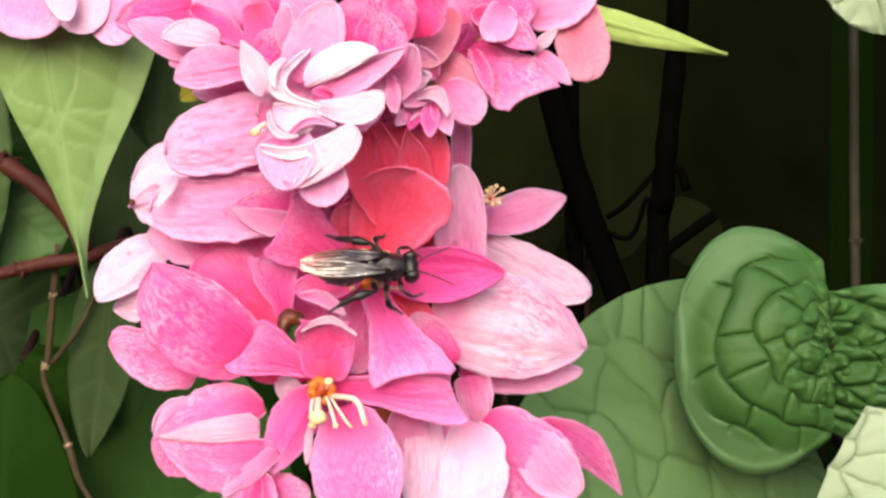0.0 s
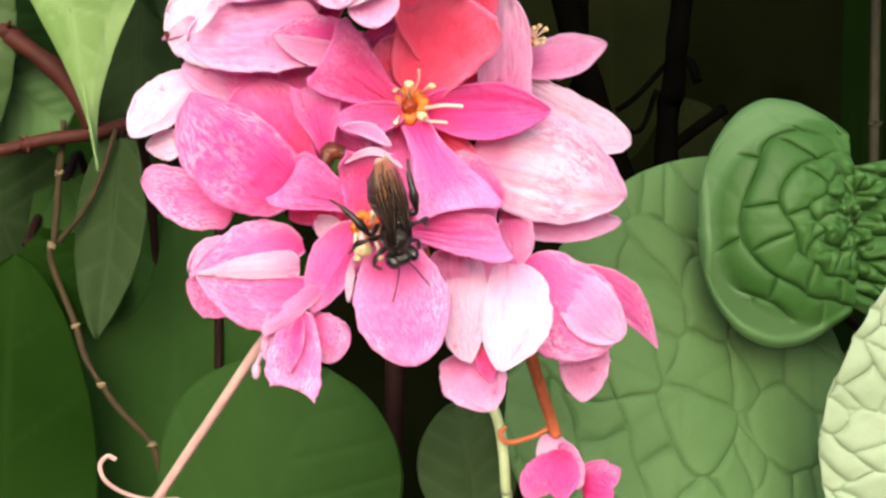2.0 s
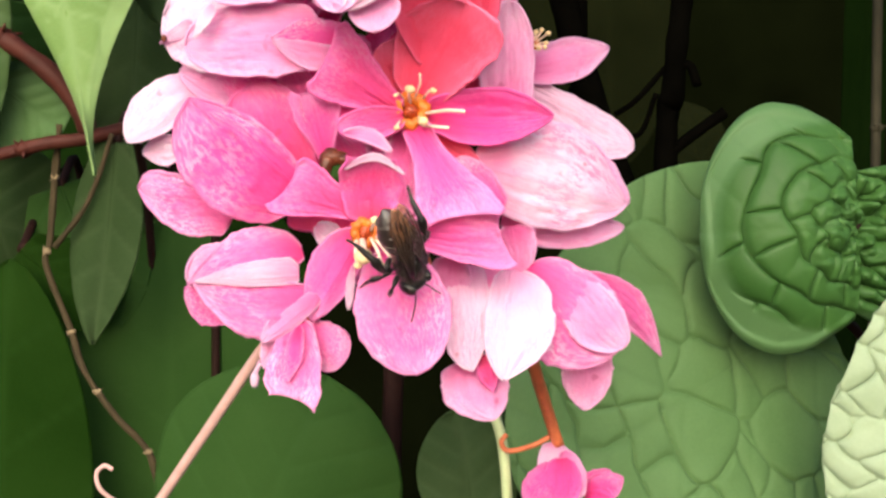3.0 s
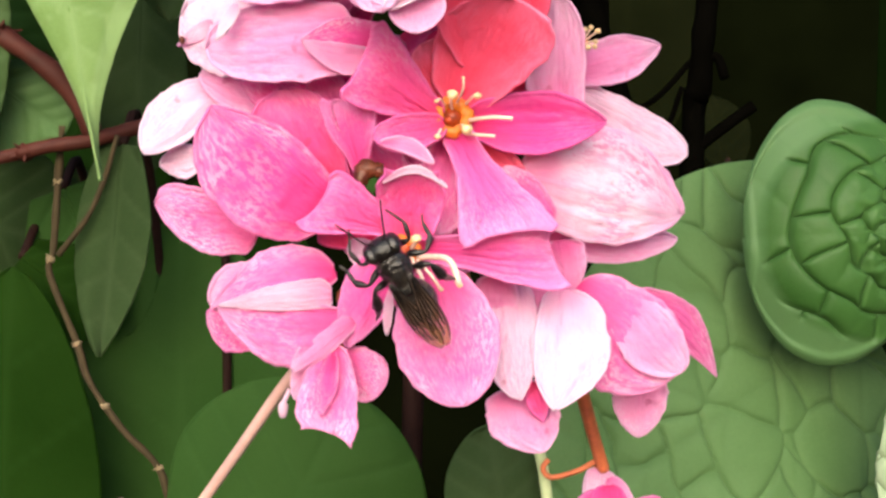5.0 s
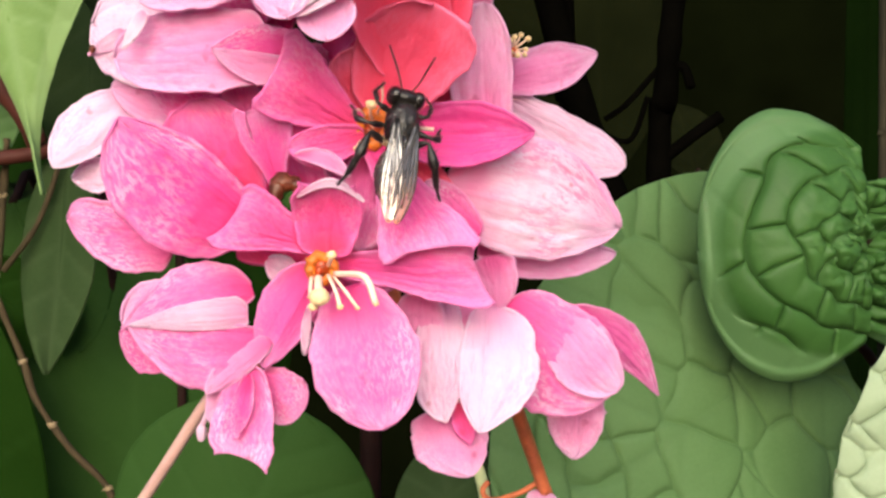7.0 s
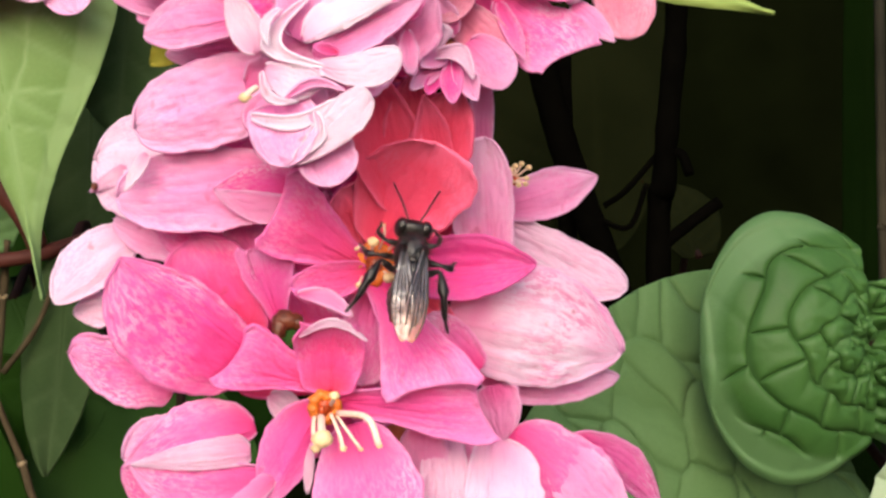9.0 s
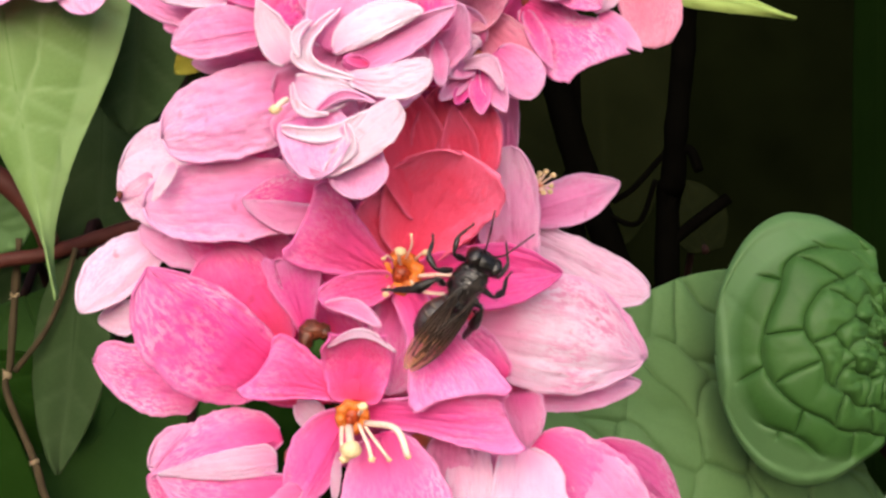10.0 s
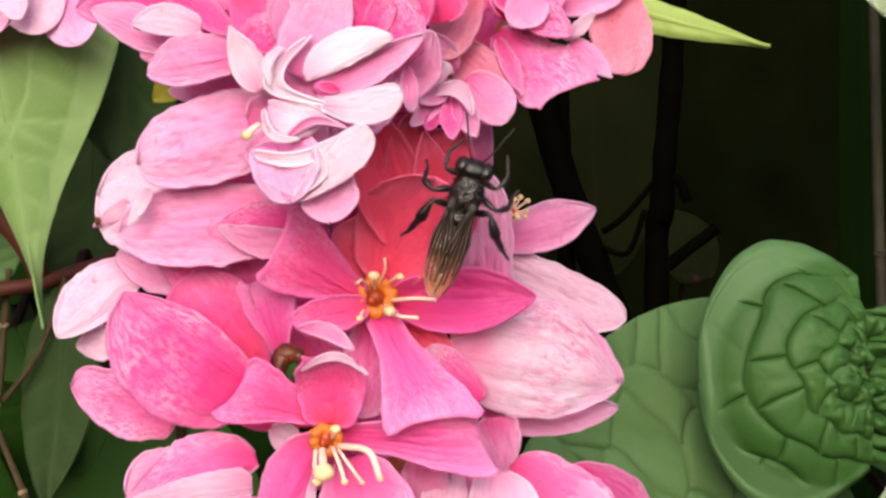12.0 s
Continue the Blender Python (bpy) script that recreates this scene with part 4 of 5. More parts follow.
f = flower(raceme, (5.5, 6.0, -5.3), (2.8, 14.0, -3.0), 'large mottled white and pink flower')
sepal(f, (5.3, 2.0, -4.6), (19.4, 10.0, -7.7), 5.6, 4.0, 'mottled', cup=-0.1, peak=0.45, point=0.75, foot=0.5, peak2=0.42, point2=0.62, bend=0.9, ruffle=0.5, crinkle=0.35, fold=-0.3)
sepal(f, (9.9, 5.0, -1.1), (19.6, 10.4, -7.5), 2.6, 2.7, 'pale', peak=0.5, point=0.6, foot=0.5, cup=-0.05)
sepal(f, (7.9, 6.0, -9.2), (19.6, 12.0, -9.8), 1.2, 2.4, 'pale', peak=0.42, point=0.6, foot=0.5, cup=-0.07)
sepal(f, (8.7, 5.0, -9.8), (9.6, 6.0, -14.8), 2.0, 1.4, 'pale', foot=0.9, point=0.6, peak=0.2)

f = flower(raceme, (-8.4, 1.0, -14.3), (-4.2, 14.0, -10.7), 'closed drooping pink flower with a whitish keel')
sepal(f, (-9.0, 0.0, -12.4), (-18.4, -1.0, -14.9), 1.0, 3.3, 'rosy', peak=0.38, point=0.85, foot=0.5, cup=-0.14, bend=1.0, ruffle=0.3)
sepal(f, (-13.4, 1.5, -12.9), (-19.0, 1.0, -14.6), 1.4, 2.4, 'pale', peak=0.6, point=0.55, foot=0.6, cup=-0.1)
sepal(f, (-9.2, -1.4, -14.1), (-17.6, -2.0, -14.6), 0.7, 1.6, 'white', peak=0.2, point=0.95, foot=0.95, cup=-0.12, bend=1.0, ruffle=0.3)
sepal(f, (-7.8, -1.0, -15.3), (-17.8, -1.6, -14.7), 4.1, 0.7, 'rosy', peak=0.5, point=0.75, foot=0.35, cup=-0.12, bend=1.0, ruffle=0.3)
sepal(f, (-13.8, 1.5, -16.3), (-19.2, 1.5, -15.4), 2.8, 0.7, 'pink', peak=0.62, point=0.5, foot=0.6, cup=-0.1)

f = flower(raceme, (-9.2, -1.0, -17.6), (-4.6, 14.0, -13.5), 'drooping half-open pink bud')
sepal(f, (-9.2, -1.2, -17.8), (-9.4, -3.4, -24.0), 2.3, 2.4, 'rosy', peak=0.8, point=0.22, foot=0.5, flare=1.1, slant=-0.6, bend=0.3, fold=-0.4)
sepal(f, (-8.9, -0.4, -18.7), (-5.7, -0.4, -21.6), 2.3, 1.7, 'rosy', peak=0.6, point=0.42, foot=0.5, cup=-0.09)
sepal(f, (-9.8, 0.0, -18.1), (-12.0, -1.0, -21.8), 1.1, 1.4, 'pale', foot=0.5, cup=-0.07)
sepal(f, (-9.0, -2.4, -18.2), (-9.8, -4.0, -22.6), 0.8, 0.8, 'pink', point=0.9, cup=-0.03, foot=0.4)
sepal(f, (-7.5, -1.4, -15.9), (-12.1, -2.2, -19.6), 0.7, 1.5, 'pale', peak=0.5, point=0.6, foot=0.5, cup=-0.1, ruffle=1.0)

f = flower(raceme, (7.0, 2.0, -13.7), (3.5, 14.0, -10.1), 'drooping whitish flower')
sepal(f, (5.1, 2.5, -13.2), (5.3, -0.5, -21.8), 1.6, 2.2, 'white', peak=0.5, point=0.85, foot=0.75, peak2=0.72, point2=0.5, cup=-0.07, bend=0.6, crinkle=0.5)
sepal(f, (8.6, 2.2, -13.6), (7.8, -1.6, -22.6), 4.0, 2.0, 'white', peak=0.5, point=0.75, foot=0.6, peak2=0.6, cup=-0.1, bend=0.9, crinkle=0.5)
sepal(f, (7.0, 3.0, -12.2), (6.9, 2.0, -19.5), 1.3, 1.2, 'pale', foot=0.7, point=1)
sepal(f, (3.5, 1.0, -12.5), (3.1, 2.0, -16.6), 1.9, 1.9, 'pale', foot=0.6)

f = flower(raceme, (10.5, 5.0, -14.2), (5.2, 14.0, -10.6), 'drooping pink flower with a pointed wing sepal')
sepal(f, (10.2, 5.0, -13.6), (18.2, 4.5, -20.6), 3.6, 5.2, 'rosy', peak=0.55, point=0.42, foot=0.5, peak2=0.5, cup=-0.11, bend=1.1)
sepal(f, (13.5, 4.6, -13.9), (18.5, 3.9, -20.1), 2.0, 3.0, 'pale', peak=0.55, point=0.42, foot=0.5, cup=-0.1, bend=0.9)
sepal(f, (14.9, 8.0, -14.4), (23.6, 14.0, -22.0), 1.9, 1.5, 'rosy', peak=0.42, point=1.0, foot=0.5, side=-1.1, cup=-0.1, ruffle=0.4)
sepal(f, (15.9, 8.0, -21.2), (15.9, 9.0, -26.5), 2.4, 2.3, 'pale', peak=0.35, point=0.62, foot=0.9, cup=-0.07)

f = flower(raceme, (5.6, 3.0, -21.6), (2.8, 14.0, -16.9), 'small drooping pink flower')
sepal(f, (5.6, 2.0, -21.1), (7.1, 1.0, -26.1), 2.2, 3.6, 'pale', peak=0.5, point=0.62, foot=0.8, cup=-0.1, bend=0.5, ruffle=0.5)
sepal(f, (6.3, 1.0, -20.8), (7.1, 0.2, -23.8), 0.9, 0.9, 'blush', cup=0.3, foot=0.7, point=1)

# inner sepals that close the heart of the raceme behind the open flowers
f = flower(raceme, (0.0, 8.0, 2.0), (-1.0, 9.0, 2.0), "inner sepals between the open flowers")
rnd = random.Random(21)
for k in range(64):
    a, r = rnd.uniform(0, 2 * math.pi), math.sqrt(rnd.random())
    x, z = -4.5 + 7 * r * math.cos(a), 4 + 17 * r * math.sin(a)
    a = rnd.uniform(0, 2 * math.pi)
    s = rnd.uniform(3, 5)
    back = 3 if z < 12 else -1
    sepal(f, (x, back + rnd.uniform(0, 3), z), (x + s * math.cos(a), back + rnd.uniform(0, 3), z + s * math.sin(a)), rnd.uniform(3.5, 4.8), rnd.uniform(3.5, 4.8), rnd.choice(["pink", "deep", "coral" if x > -4 and z > -4 and z < 12 else "pink", "pink"]), cup=0.2, foot=0.6)


# ---- young flower bunch below, stems and tendrils ----
raceme = tagged(empty("flower_bud_cluster", None), "small cluster of closed pink buds on a rusty stalk", "flowers")
bm = bmesh.new()
tube(bm, curve_points([mm(*p) for p in ((10.7, 10.0, -20.8), (11.6, 12.0, -23.7), (13.5, 18.0, -28.9), (14.5, 20.0, -31.7))], 6), 0.0006, 8)
part("stalk", bm, RUST, raceme, "rusty stalk")

f = flower(raceme, (14.6, 20.0, -32.5), (14.4, 21.0, -31.6), 'closed pink bud')
sepal(f, (14.3, 20.0, -31.7), (13.6, 18.0, -35.2), 1.60, 1.60, 'white', cup=-0.17, foot=0.7, bend=0.5, ruffle=0.6)
sepal(f, (14.1, 18.0, -33.6), (11.2, 17.0, -37.3), 1.80, 1.80, 'pink', cup=-0.14, foot=0.5, bend=0.5, ruffle=0.6)
sepal(f, (14.7, 18.0, -32.8), (14.8, 17.0, -37.5), 1.90, 1.90, 'deep', cup=-0.14, foot=0.5, bend=0.5, ruffle=0.6)
sepal(f, (15.0, 19.0, -32.3), (16.7, 18.0, -36.7), 1.30, 1.30, 'pale', cup=-0.14, foot=0.5, bend=0.5, ruffle=0.6)

f = flower(raceme, (18.3, 20.0, -36.2), (15.8, 21.0, -35.9), 'closed pink bud')
sepal(f, (17.3, 20.0, -36.7), (20.7, 18.0, -34.7), 1.60, 1.60, 'pink', cup=-0.17, foot=0.5, bend=0.5, ruffle=0.6)
sepal(f, (17.3, 20.0, -37.2), (20.1, 18.0, -37.3), 1.80, 1.80, 'deep', cup=-0.17, foot=0.5, bend=0.5, ruffle=0.6)
sepal(f, (16.7, 20.0, -36.2), (19.7, 19.0, -34.2), 1.05, 1.05, 'pink', cup=-0.17, foot=0.5, bend=0.5, ruffle=0.6)
stem('flower_stalk', 'pinkish cream stalk below the drooping bud', [(-10.8, 2.0, -18.2), (-13.6, 4.0, -21.6), (-17.6, 8.0, -27.2), (-24.1, 14.0, -36.3), (-33.7, 21.0, -50.3), (-45.5, 30.0, -78.6), (-53.8, 42.0, -166.9), (-60.1, 50.0, -407.6)], 0.48, STALK)
bm = bmesh.new()
blob(bm, mm(-13.5, 3.0, -23.3), (0.00042, 0.0004, 0.00072), 0.25, 12)
tube(bm, curve_points([mm(-13.5, 3.0, -22.900000000000002), mm(-13.0, 3.0, -21.7)], 4), 0.00022, 7)
tagged(part('bud', bm, PETALS['white']), 'tiny white bud beside the stalk', 'bud')
stem('tendril', 'curled cream tendril tip', [(-22.4, 13.0, -37.1), (-25.2, 12.0, -36.9), (-27.4, 11.0, -36.0), (-28.8, 10.0, -34.6), (-29.2, 10.0, -33.2), (-28.5, 10.0, -32.4), (-27.7, 10.0, -32.7)], 0.21, STALK, category='tendril')
stem('vine', 'pale green vine shoot', [(7.3, 22.0, -27.5), (8.5, 22.0, -30.2), (9.1, 22.0, -32.9), (9.5, 22.0, -37.2), (10.1, 24.0, -49.8), (12.8, 34.0, -139.0), (15.3, 40.0, -387.7)], 0.55, VINE)
stem('tendril', 'brownish curled tendril beside the buds', [(13.8, 20.0, -30.9), (12.0, 20.0, -31.9), (9.6, 20.0, -32.5), (8.8, 20.0, -31.7), (9.3, 20.0, -30.8)], 0.26, RUST, category='tendril')
raceme = tagged(empty("flower_cluster", None), "pale pink flower at the tip of another vine shoot", "flowers")

f = flower(raceme, (-47.8, 49.0, 39.3), (-50.8, 55.0, 48.6), 'pale pink open flower')
sepal(f, (-47.8, 49.0, 40.1), (-48.4, 47.0, 29.6), 5.10, 5.10, 'pale', cup=-0.07, foot=0.6, peak=0.6, point=0.4, bend=0.0, ruffle=0.6)
sepal(f, (-44.1, 49.0, 39.3), (-39.3, 47.0, 30.4), 3.75, 3.75, 'white', cup=-0.07, foot=0.6, peak=0.6, point=0.5, bend=0.0, ruffle=0.6)
sepal(f, (-39.6, 49.0, 37.9), (-35.6, 47.0, 28.8), 3.40, 3.40, 'pale', cup=-0.07, foot=0.6, peak=0.6, point=0.5, bend=0.0, ruffle=0.6)
sepal(f, (-52.2, 49.0, 40.1), (-55.7, 47.0, 30.8), 4.45, 4.45, 'pale', cup=-0.07, foot=0.6, peak=0.6, point=0.4, bend=0.0, ruffle=0.6)
sepal(f, (-44.9, 47.0, 38.8), (-41.8, 45.0, 31.2), 2.00, 2.00, 'white', cup=0.27, foot=0.6, peak=0.6, point=0.5, bend=0.0, ruffle=0.6)

# ---- leaves ----
leaf('vine_leaf', 'light green pointed heart-shaped leaf hanging tip down', (-50.0, 52.0, 46.0), (-43.1, 57.0, -3.9), 24.6, 'bright', skew=0.3, peak=0.2, point=2.2, foot=0.85, bend=1, fold=-1.5, wave=0.5, fine=90, quilt=0.14, cell=7, lean=-6, seed=3, margin=0.9, ribs=6, stem=[(-50.6, 56.0, 51.8), (-55.3, 60.0, 63.4), (-63.3, 64.0, 54.5), (-71.7, 70.0, -18.4), (-69.1, 74.0, -365.3)])
leaf('quilted_leaf', 'broad puckered mid-green leaf', (53.0, 62.0, -19.9), (13.1, 46.0, -43.7), 53.8, 'green', peak=0.32, point=0.5, foot=0.82, quilt=0.6, cell=7.2, wave=1.0, fine=220, seed=4, bend=2, ribs=4, ribdepth=0.1, stem=[(61.6, 66.0, -26.0), (76.3, 80.0, -50.2), (82.0, 84.0, -186.3), (84.2, 84.0, -373.1)])
leaf('quilted_leaf', 'rounded dark green leaf with a raised rim and crumpled heart', (53.6, 49.0, -9.4), (34.2, 47.0, -10.4), 30.8, 'rich', peak=0.5, point=0.42, foot=0.72, quilt=0.62, cell=6.4, ring=True, crumple=2.6, dome=5, wave=0.8, fine=190, seed=9, rim=0.12, bend=0, ribs=3, ribdepth=0.1, stem=[(63.6, 60.0, -11.3), (77.7, 80.0, -34.1), (84.5, 84.0, -186.3), (86.8, 84.0, -373.1)])
leaf('quilted_leaf', 'rounded dark green leaf with a raised rim and crumpled heart', (52.2, 50.5, -10.1), (75.9, 53.0, -15.2), 21.9, 'rich', peak=0.5, point=0.5, foot=0.7, quilt=1.3, cell=5.0, ring=True, crumple=4, dome=3, wave=0.8, fine=110, seed=10, rim=0.2, ribs=3, ribdepth=0.1)
leaf('quilted_leaf', 'pale yellow-green puckered leaf', (60.3, 38.0, -16.9), (52.9, 40.0, -49.6), 18.1, 'pale', peak=0.5, point=0.6, foot=0.6, quilt=0.6, cell=4.6, wave=0.8, fine=140, seed=12, dome=2, ribs=5, ribdepth=0.1, stem=[(67.9, 50.0, -15.0), (75.4, 60.0, -45.3), (83.0, 70.0, -172.1), (87.4, 74.0, -369.7)])
leaf('vine_leaf', 'pale green leaf edge', (63.1, 40.0, 43.3), (54.3, 42.0, 30.1), 17.7, 'pale', peak=0.5, point=0.5, foot=0.6, quilt=0.5, cell=5, fine=80, seed=13, stem=[(73.6, 46.0, 45.0), (85.1, 60.0, -16.5), (90.5, 74.0, -340.9)])
leaf('pointed_leaf', 'slender lime green pointed leaf', (18.1, 14.0, 25.5), (34.8, 17.0, 21.8), 3.0, 'lime', peak=0.25, point=1.15, foot=0.7, fine=50, wave=0.3, seed=14, fold=-0.6, stem=[(15.8, 13.0, 26.4)])
leaf('small_leaf', 'small olive yellow leaf between the flowers', (-14.2, 0.0, 17.1), (-17.2, 2.0, 15.0), 2.6, 'olive', peak=0.4, fine=30, seed=15, wave=0.2)
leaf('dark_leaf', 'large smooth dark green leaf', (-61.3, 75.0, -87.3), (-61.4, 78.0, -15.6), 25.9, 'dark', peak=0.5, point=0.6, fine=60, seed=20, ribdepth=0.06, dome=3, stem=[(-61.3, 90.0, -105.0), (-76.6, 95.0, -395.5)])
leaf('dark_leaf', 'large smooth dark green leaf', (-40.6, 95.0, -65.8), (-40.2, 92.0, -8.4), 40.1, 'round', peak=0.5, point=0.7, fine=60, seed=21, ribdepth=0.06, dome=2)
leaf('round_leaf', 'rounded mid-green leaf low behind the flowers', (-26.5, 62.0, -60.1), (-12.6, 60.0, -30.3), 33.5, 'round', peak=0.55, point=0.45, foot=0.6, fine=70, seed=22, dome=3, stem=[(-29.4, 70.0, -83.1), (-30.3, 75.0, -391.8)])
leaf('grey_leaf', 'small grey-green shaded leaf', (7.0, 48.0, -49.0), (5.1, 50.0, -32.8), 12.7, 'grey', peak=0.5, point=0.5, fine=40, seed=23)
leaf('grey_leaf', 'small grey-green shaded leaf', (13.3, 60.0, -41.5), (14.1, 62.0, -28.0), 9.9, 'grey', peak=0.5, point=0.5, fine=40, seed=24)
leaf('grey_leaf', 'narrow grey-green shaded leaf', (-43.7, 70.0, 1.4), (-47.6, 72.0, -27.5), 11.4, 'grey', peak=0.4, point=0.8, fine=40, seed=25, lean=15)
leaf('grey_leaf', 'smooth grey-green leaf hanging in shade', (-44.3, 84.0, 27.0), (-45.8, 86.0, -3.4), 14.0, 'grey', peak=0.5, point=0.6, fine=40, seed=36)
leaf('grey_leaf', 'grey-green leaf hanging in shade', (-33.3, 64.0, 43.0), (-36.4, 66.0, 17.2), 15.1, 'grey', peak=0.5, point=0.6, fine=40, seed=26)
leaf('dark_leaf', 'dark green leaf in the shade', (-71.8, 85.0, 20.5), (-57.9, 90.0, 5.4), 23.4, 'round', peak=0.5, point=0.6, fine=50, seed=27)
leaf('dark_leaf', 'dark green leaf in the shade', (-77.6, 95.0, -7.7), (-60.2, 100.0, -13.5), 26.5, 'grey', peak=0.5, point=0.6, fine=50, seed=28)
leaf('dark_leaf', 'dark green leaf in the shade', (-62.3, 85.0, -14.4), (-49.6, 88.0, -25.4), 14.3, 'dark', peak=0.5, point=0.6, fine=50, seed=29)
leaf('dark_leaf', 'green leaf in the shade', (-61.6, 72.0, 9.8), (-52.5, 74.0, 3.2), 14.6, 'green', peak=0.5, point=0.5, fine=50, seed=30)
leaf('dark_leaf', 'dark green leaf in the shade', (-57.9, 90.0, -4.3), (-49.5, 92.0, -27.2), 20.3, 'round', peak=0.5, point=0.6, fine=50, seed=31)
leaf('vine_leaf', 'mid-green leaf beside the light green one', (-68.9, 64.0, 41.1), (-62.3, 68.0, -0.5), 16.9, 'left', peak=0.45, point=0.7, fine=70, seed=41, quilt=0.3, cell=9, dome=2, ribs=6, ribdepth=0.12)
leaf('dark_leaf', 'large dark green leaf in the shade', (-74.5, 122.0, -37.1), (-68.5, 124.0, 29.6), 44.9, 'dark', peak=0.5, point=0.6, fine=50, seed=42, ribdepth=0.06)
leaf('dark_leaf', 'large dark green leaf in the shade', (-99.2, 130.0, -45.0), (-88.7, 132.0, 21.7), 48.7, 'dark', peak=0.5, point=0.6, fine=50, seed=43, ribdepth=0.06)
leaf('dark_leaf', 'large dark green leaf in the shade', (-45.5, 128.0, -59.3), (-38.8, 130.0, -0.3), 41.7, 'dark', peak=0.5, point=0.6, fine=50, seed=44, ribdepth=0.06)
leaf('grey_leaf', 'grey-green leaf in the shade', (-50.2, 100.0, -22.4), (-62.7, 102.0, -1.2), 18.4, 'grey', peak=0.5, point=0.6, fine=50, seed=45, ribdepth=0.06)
# these leaves take their deep shade from the leaf colour
leaf('dusky_leaf', 'olive leaf with deep shade in its dark colour', (34.1, 140.0, 72.6), (37.4, 150.0, 1.6), 30.3, 'shade_olive', peak=0.5, point=0.5, fine=40, seed=32, group='shaded leaves')
leaf('dusky_leaf', 'olive leaf with deep shade in its dark colour', (15.8, 140.0, 43.9), (19.7, 150.0, 0.4), 25.6, 'shade_olive', peak=0.5, point=0.5, fine=40, seed=33, group='shaded leaves')
leaf('dusky_leaf', 'olive leaf with deep shade in its dark colour', (54.5, 140.0, 1.6), (52.2, 150.0, 15.9), 12.8, 'shade_olive', peak=0.5, point=0.5, fine=40, seed=34, group='shaded leaves')

leaf('strap_leaf', 'broad upright green leaf with shade in its dark colour', (71.0, 100.0, -43.2), (73.7, 100.0, 82.2), 7.5, 'shade_green', peak=0.5, point=0.4, foot=0.8, fine=40, seed=47, group='shaded leaves', stem=[(71.0, 104.0, -120.0), (71.0, 106.0, -312.0)])

# ---- stems behind ----
stem('red_climber', 'wine red climbing vine shoot', [(-96.0, 80.0, 30.0), (-78.0, 74.0, 24.5), (-65.4, 69.0, 19.2), (-58.8, 66.5, 15.6), (-51.7, 67.0, 10.4), (-48.3, 68.0, 5.6), (-47.4, 69.0, 3.1)], 1.35, WINE, lumps=0.2, nodes=1)
stem('red_climber', 'wine red climbing vine shoot', [(-98.0, 76.0, -9.5), (-80.0, 71.0, -5.0), (-66.0, 68.5, -1.8), (-59.4, 68.0, -0.6), (-52.8, 68.0, 1.0), (-47.4, 69.0, 1.9), (-36.8, 76.0, 5.9), (-27.4, 80.0, 9.5)], 1.0, WINE, lumps=0.2, nodes=1)
stem('twig', 'thin brown twig with papery nodes', [(-51.7, 70.0, 3.8), (-52.7, 71.0, -4.6), (-53.3, 71.0, -12.7), (-53.8, 71.0, -16.3), (-50.5, 72.0, -25.7), (-48.8, 72.0, -31.0), (-44.6, 73.0, -37.7), (-39.9, 74.0, -43.2), (-36.3, 75.0, -51.7), (-20.5, 77.0, -62.0), (-14.0, 84.0, -176.0), (-8.0, 90.0, -371.0)], 0.46, TWIG, lumps=0.5, category='twig', nodes=7)
stem('twig', 'thin brown side twig', [(-44.0, 69.0, 2.5), (-46.0, 69.5, -3.5), (-48.4, 70.0, -8.4), (-52.6, 70.8, -13.6)], 0.36, TWIG, lumps=0.3, category='twig', taper=1.2)
stem('woody_climber', 'woody climber coloured near-black for the shade', [(20.5, 110.0, 42.4), (24.2, 112.0, 26.6), (29.4, 114.0, 10.5), (35.8, 116.0, -5.9), (42.2, 118.0, -28.6), (57.1, 122.0, -157.0), (62.7, 126.0, -333.0)], 2.59, BARK, lumps=0.1, twigs=[([(31.4, 113.0, 7.9), (36.8, 112.0, 6.3), (39.5, 110.0, 13.3)], 0.46), ([(32.9, 113.0, 9.9), (36.2, 111.0, 12.3), (41.5, 110.0, 18.3)], 0.51)])
stem('woody_climber', 'woody climber coloured near-black for the shade', [(26.7, 118.0, 37.8), (27.2, 118.0, 6.5), (27.8, 118.0, -28.7), (28.9, 118.0, -322.9)], 1.56, BARK, lumps=0.1, nodes=2)
stem('woody_climber', 'woody climber coloured near-black for the shade', [(46.1, 110.0, 68.6), (44.6, 110.0, 38.4), (42.5, 110.0, 15.3), (41.3, 112.0, -27.8), (40.1, 112.0, -332.6)], 2.01, BARK, lumps=0.2, twigs=[([(41.2, 111.0, 2.3), (46.2, 111.0, 6.3), (51.7, 111.0, 10.3)], 1.01), ([(42.0, 110.0, 17.3), (44.9, 109.0, 18.2), (46.2, 108.0, 14.6)], 0.80)])
stem('cane', 'thin upright weathered cane', [(63.4, 70.0, 80.3), (63.6, 70.0, 39.2), (63.6, 70.0, 14.8), (63.7, 70.0, -6.3), (63.7, 70.0, -33.7), (62.6, 70.0, -342.2)], 0.69, POLE, category='cane', nodes=3)

# ---- the bee ----
def chitin(name, colour, rough, fuzz=0.0, gloss=0.12, scale=2600, rise=0.00015):
    m, n, l, b = material(name, rough)
    obj = n.new("ShaderNodeTexCoord").outputs["Object"]
    t = noise_node(n, l, obj, scale, 4, 0.7)
    c = ramp(n, l, t, [(0.35, tuple(x * 0.5 for x in colour)), (0.7, tuple(min(1, x * (1.6 + fuzz)) for x in colour))])
    l.new(c, b.inputs["Base Color"])
    b.inputs["Specular IOR Level"].default_value = gloss
    bump(n, l, b, t, 0.7, rise)
    return m


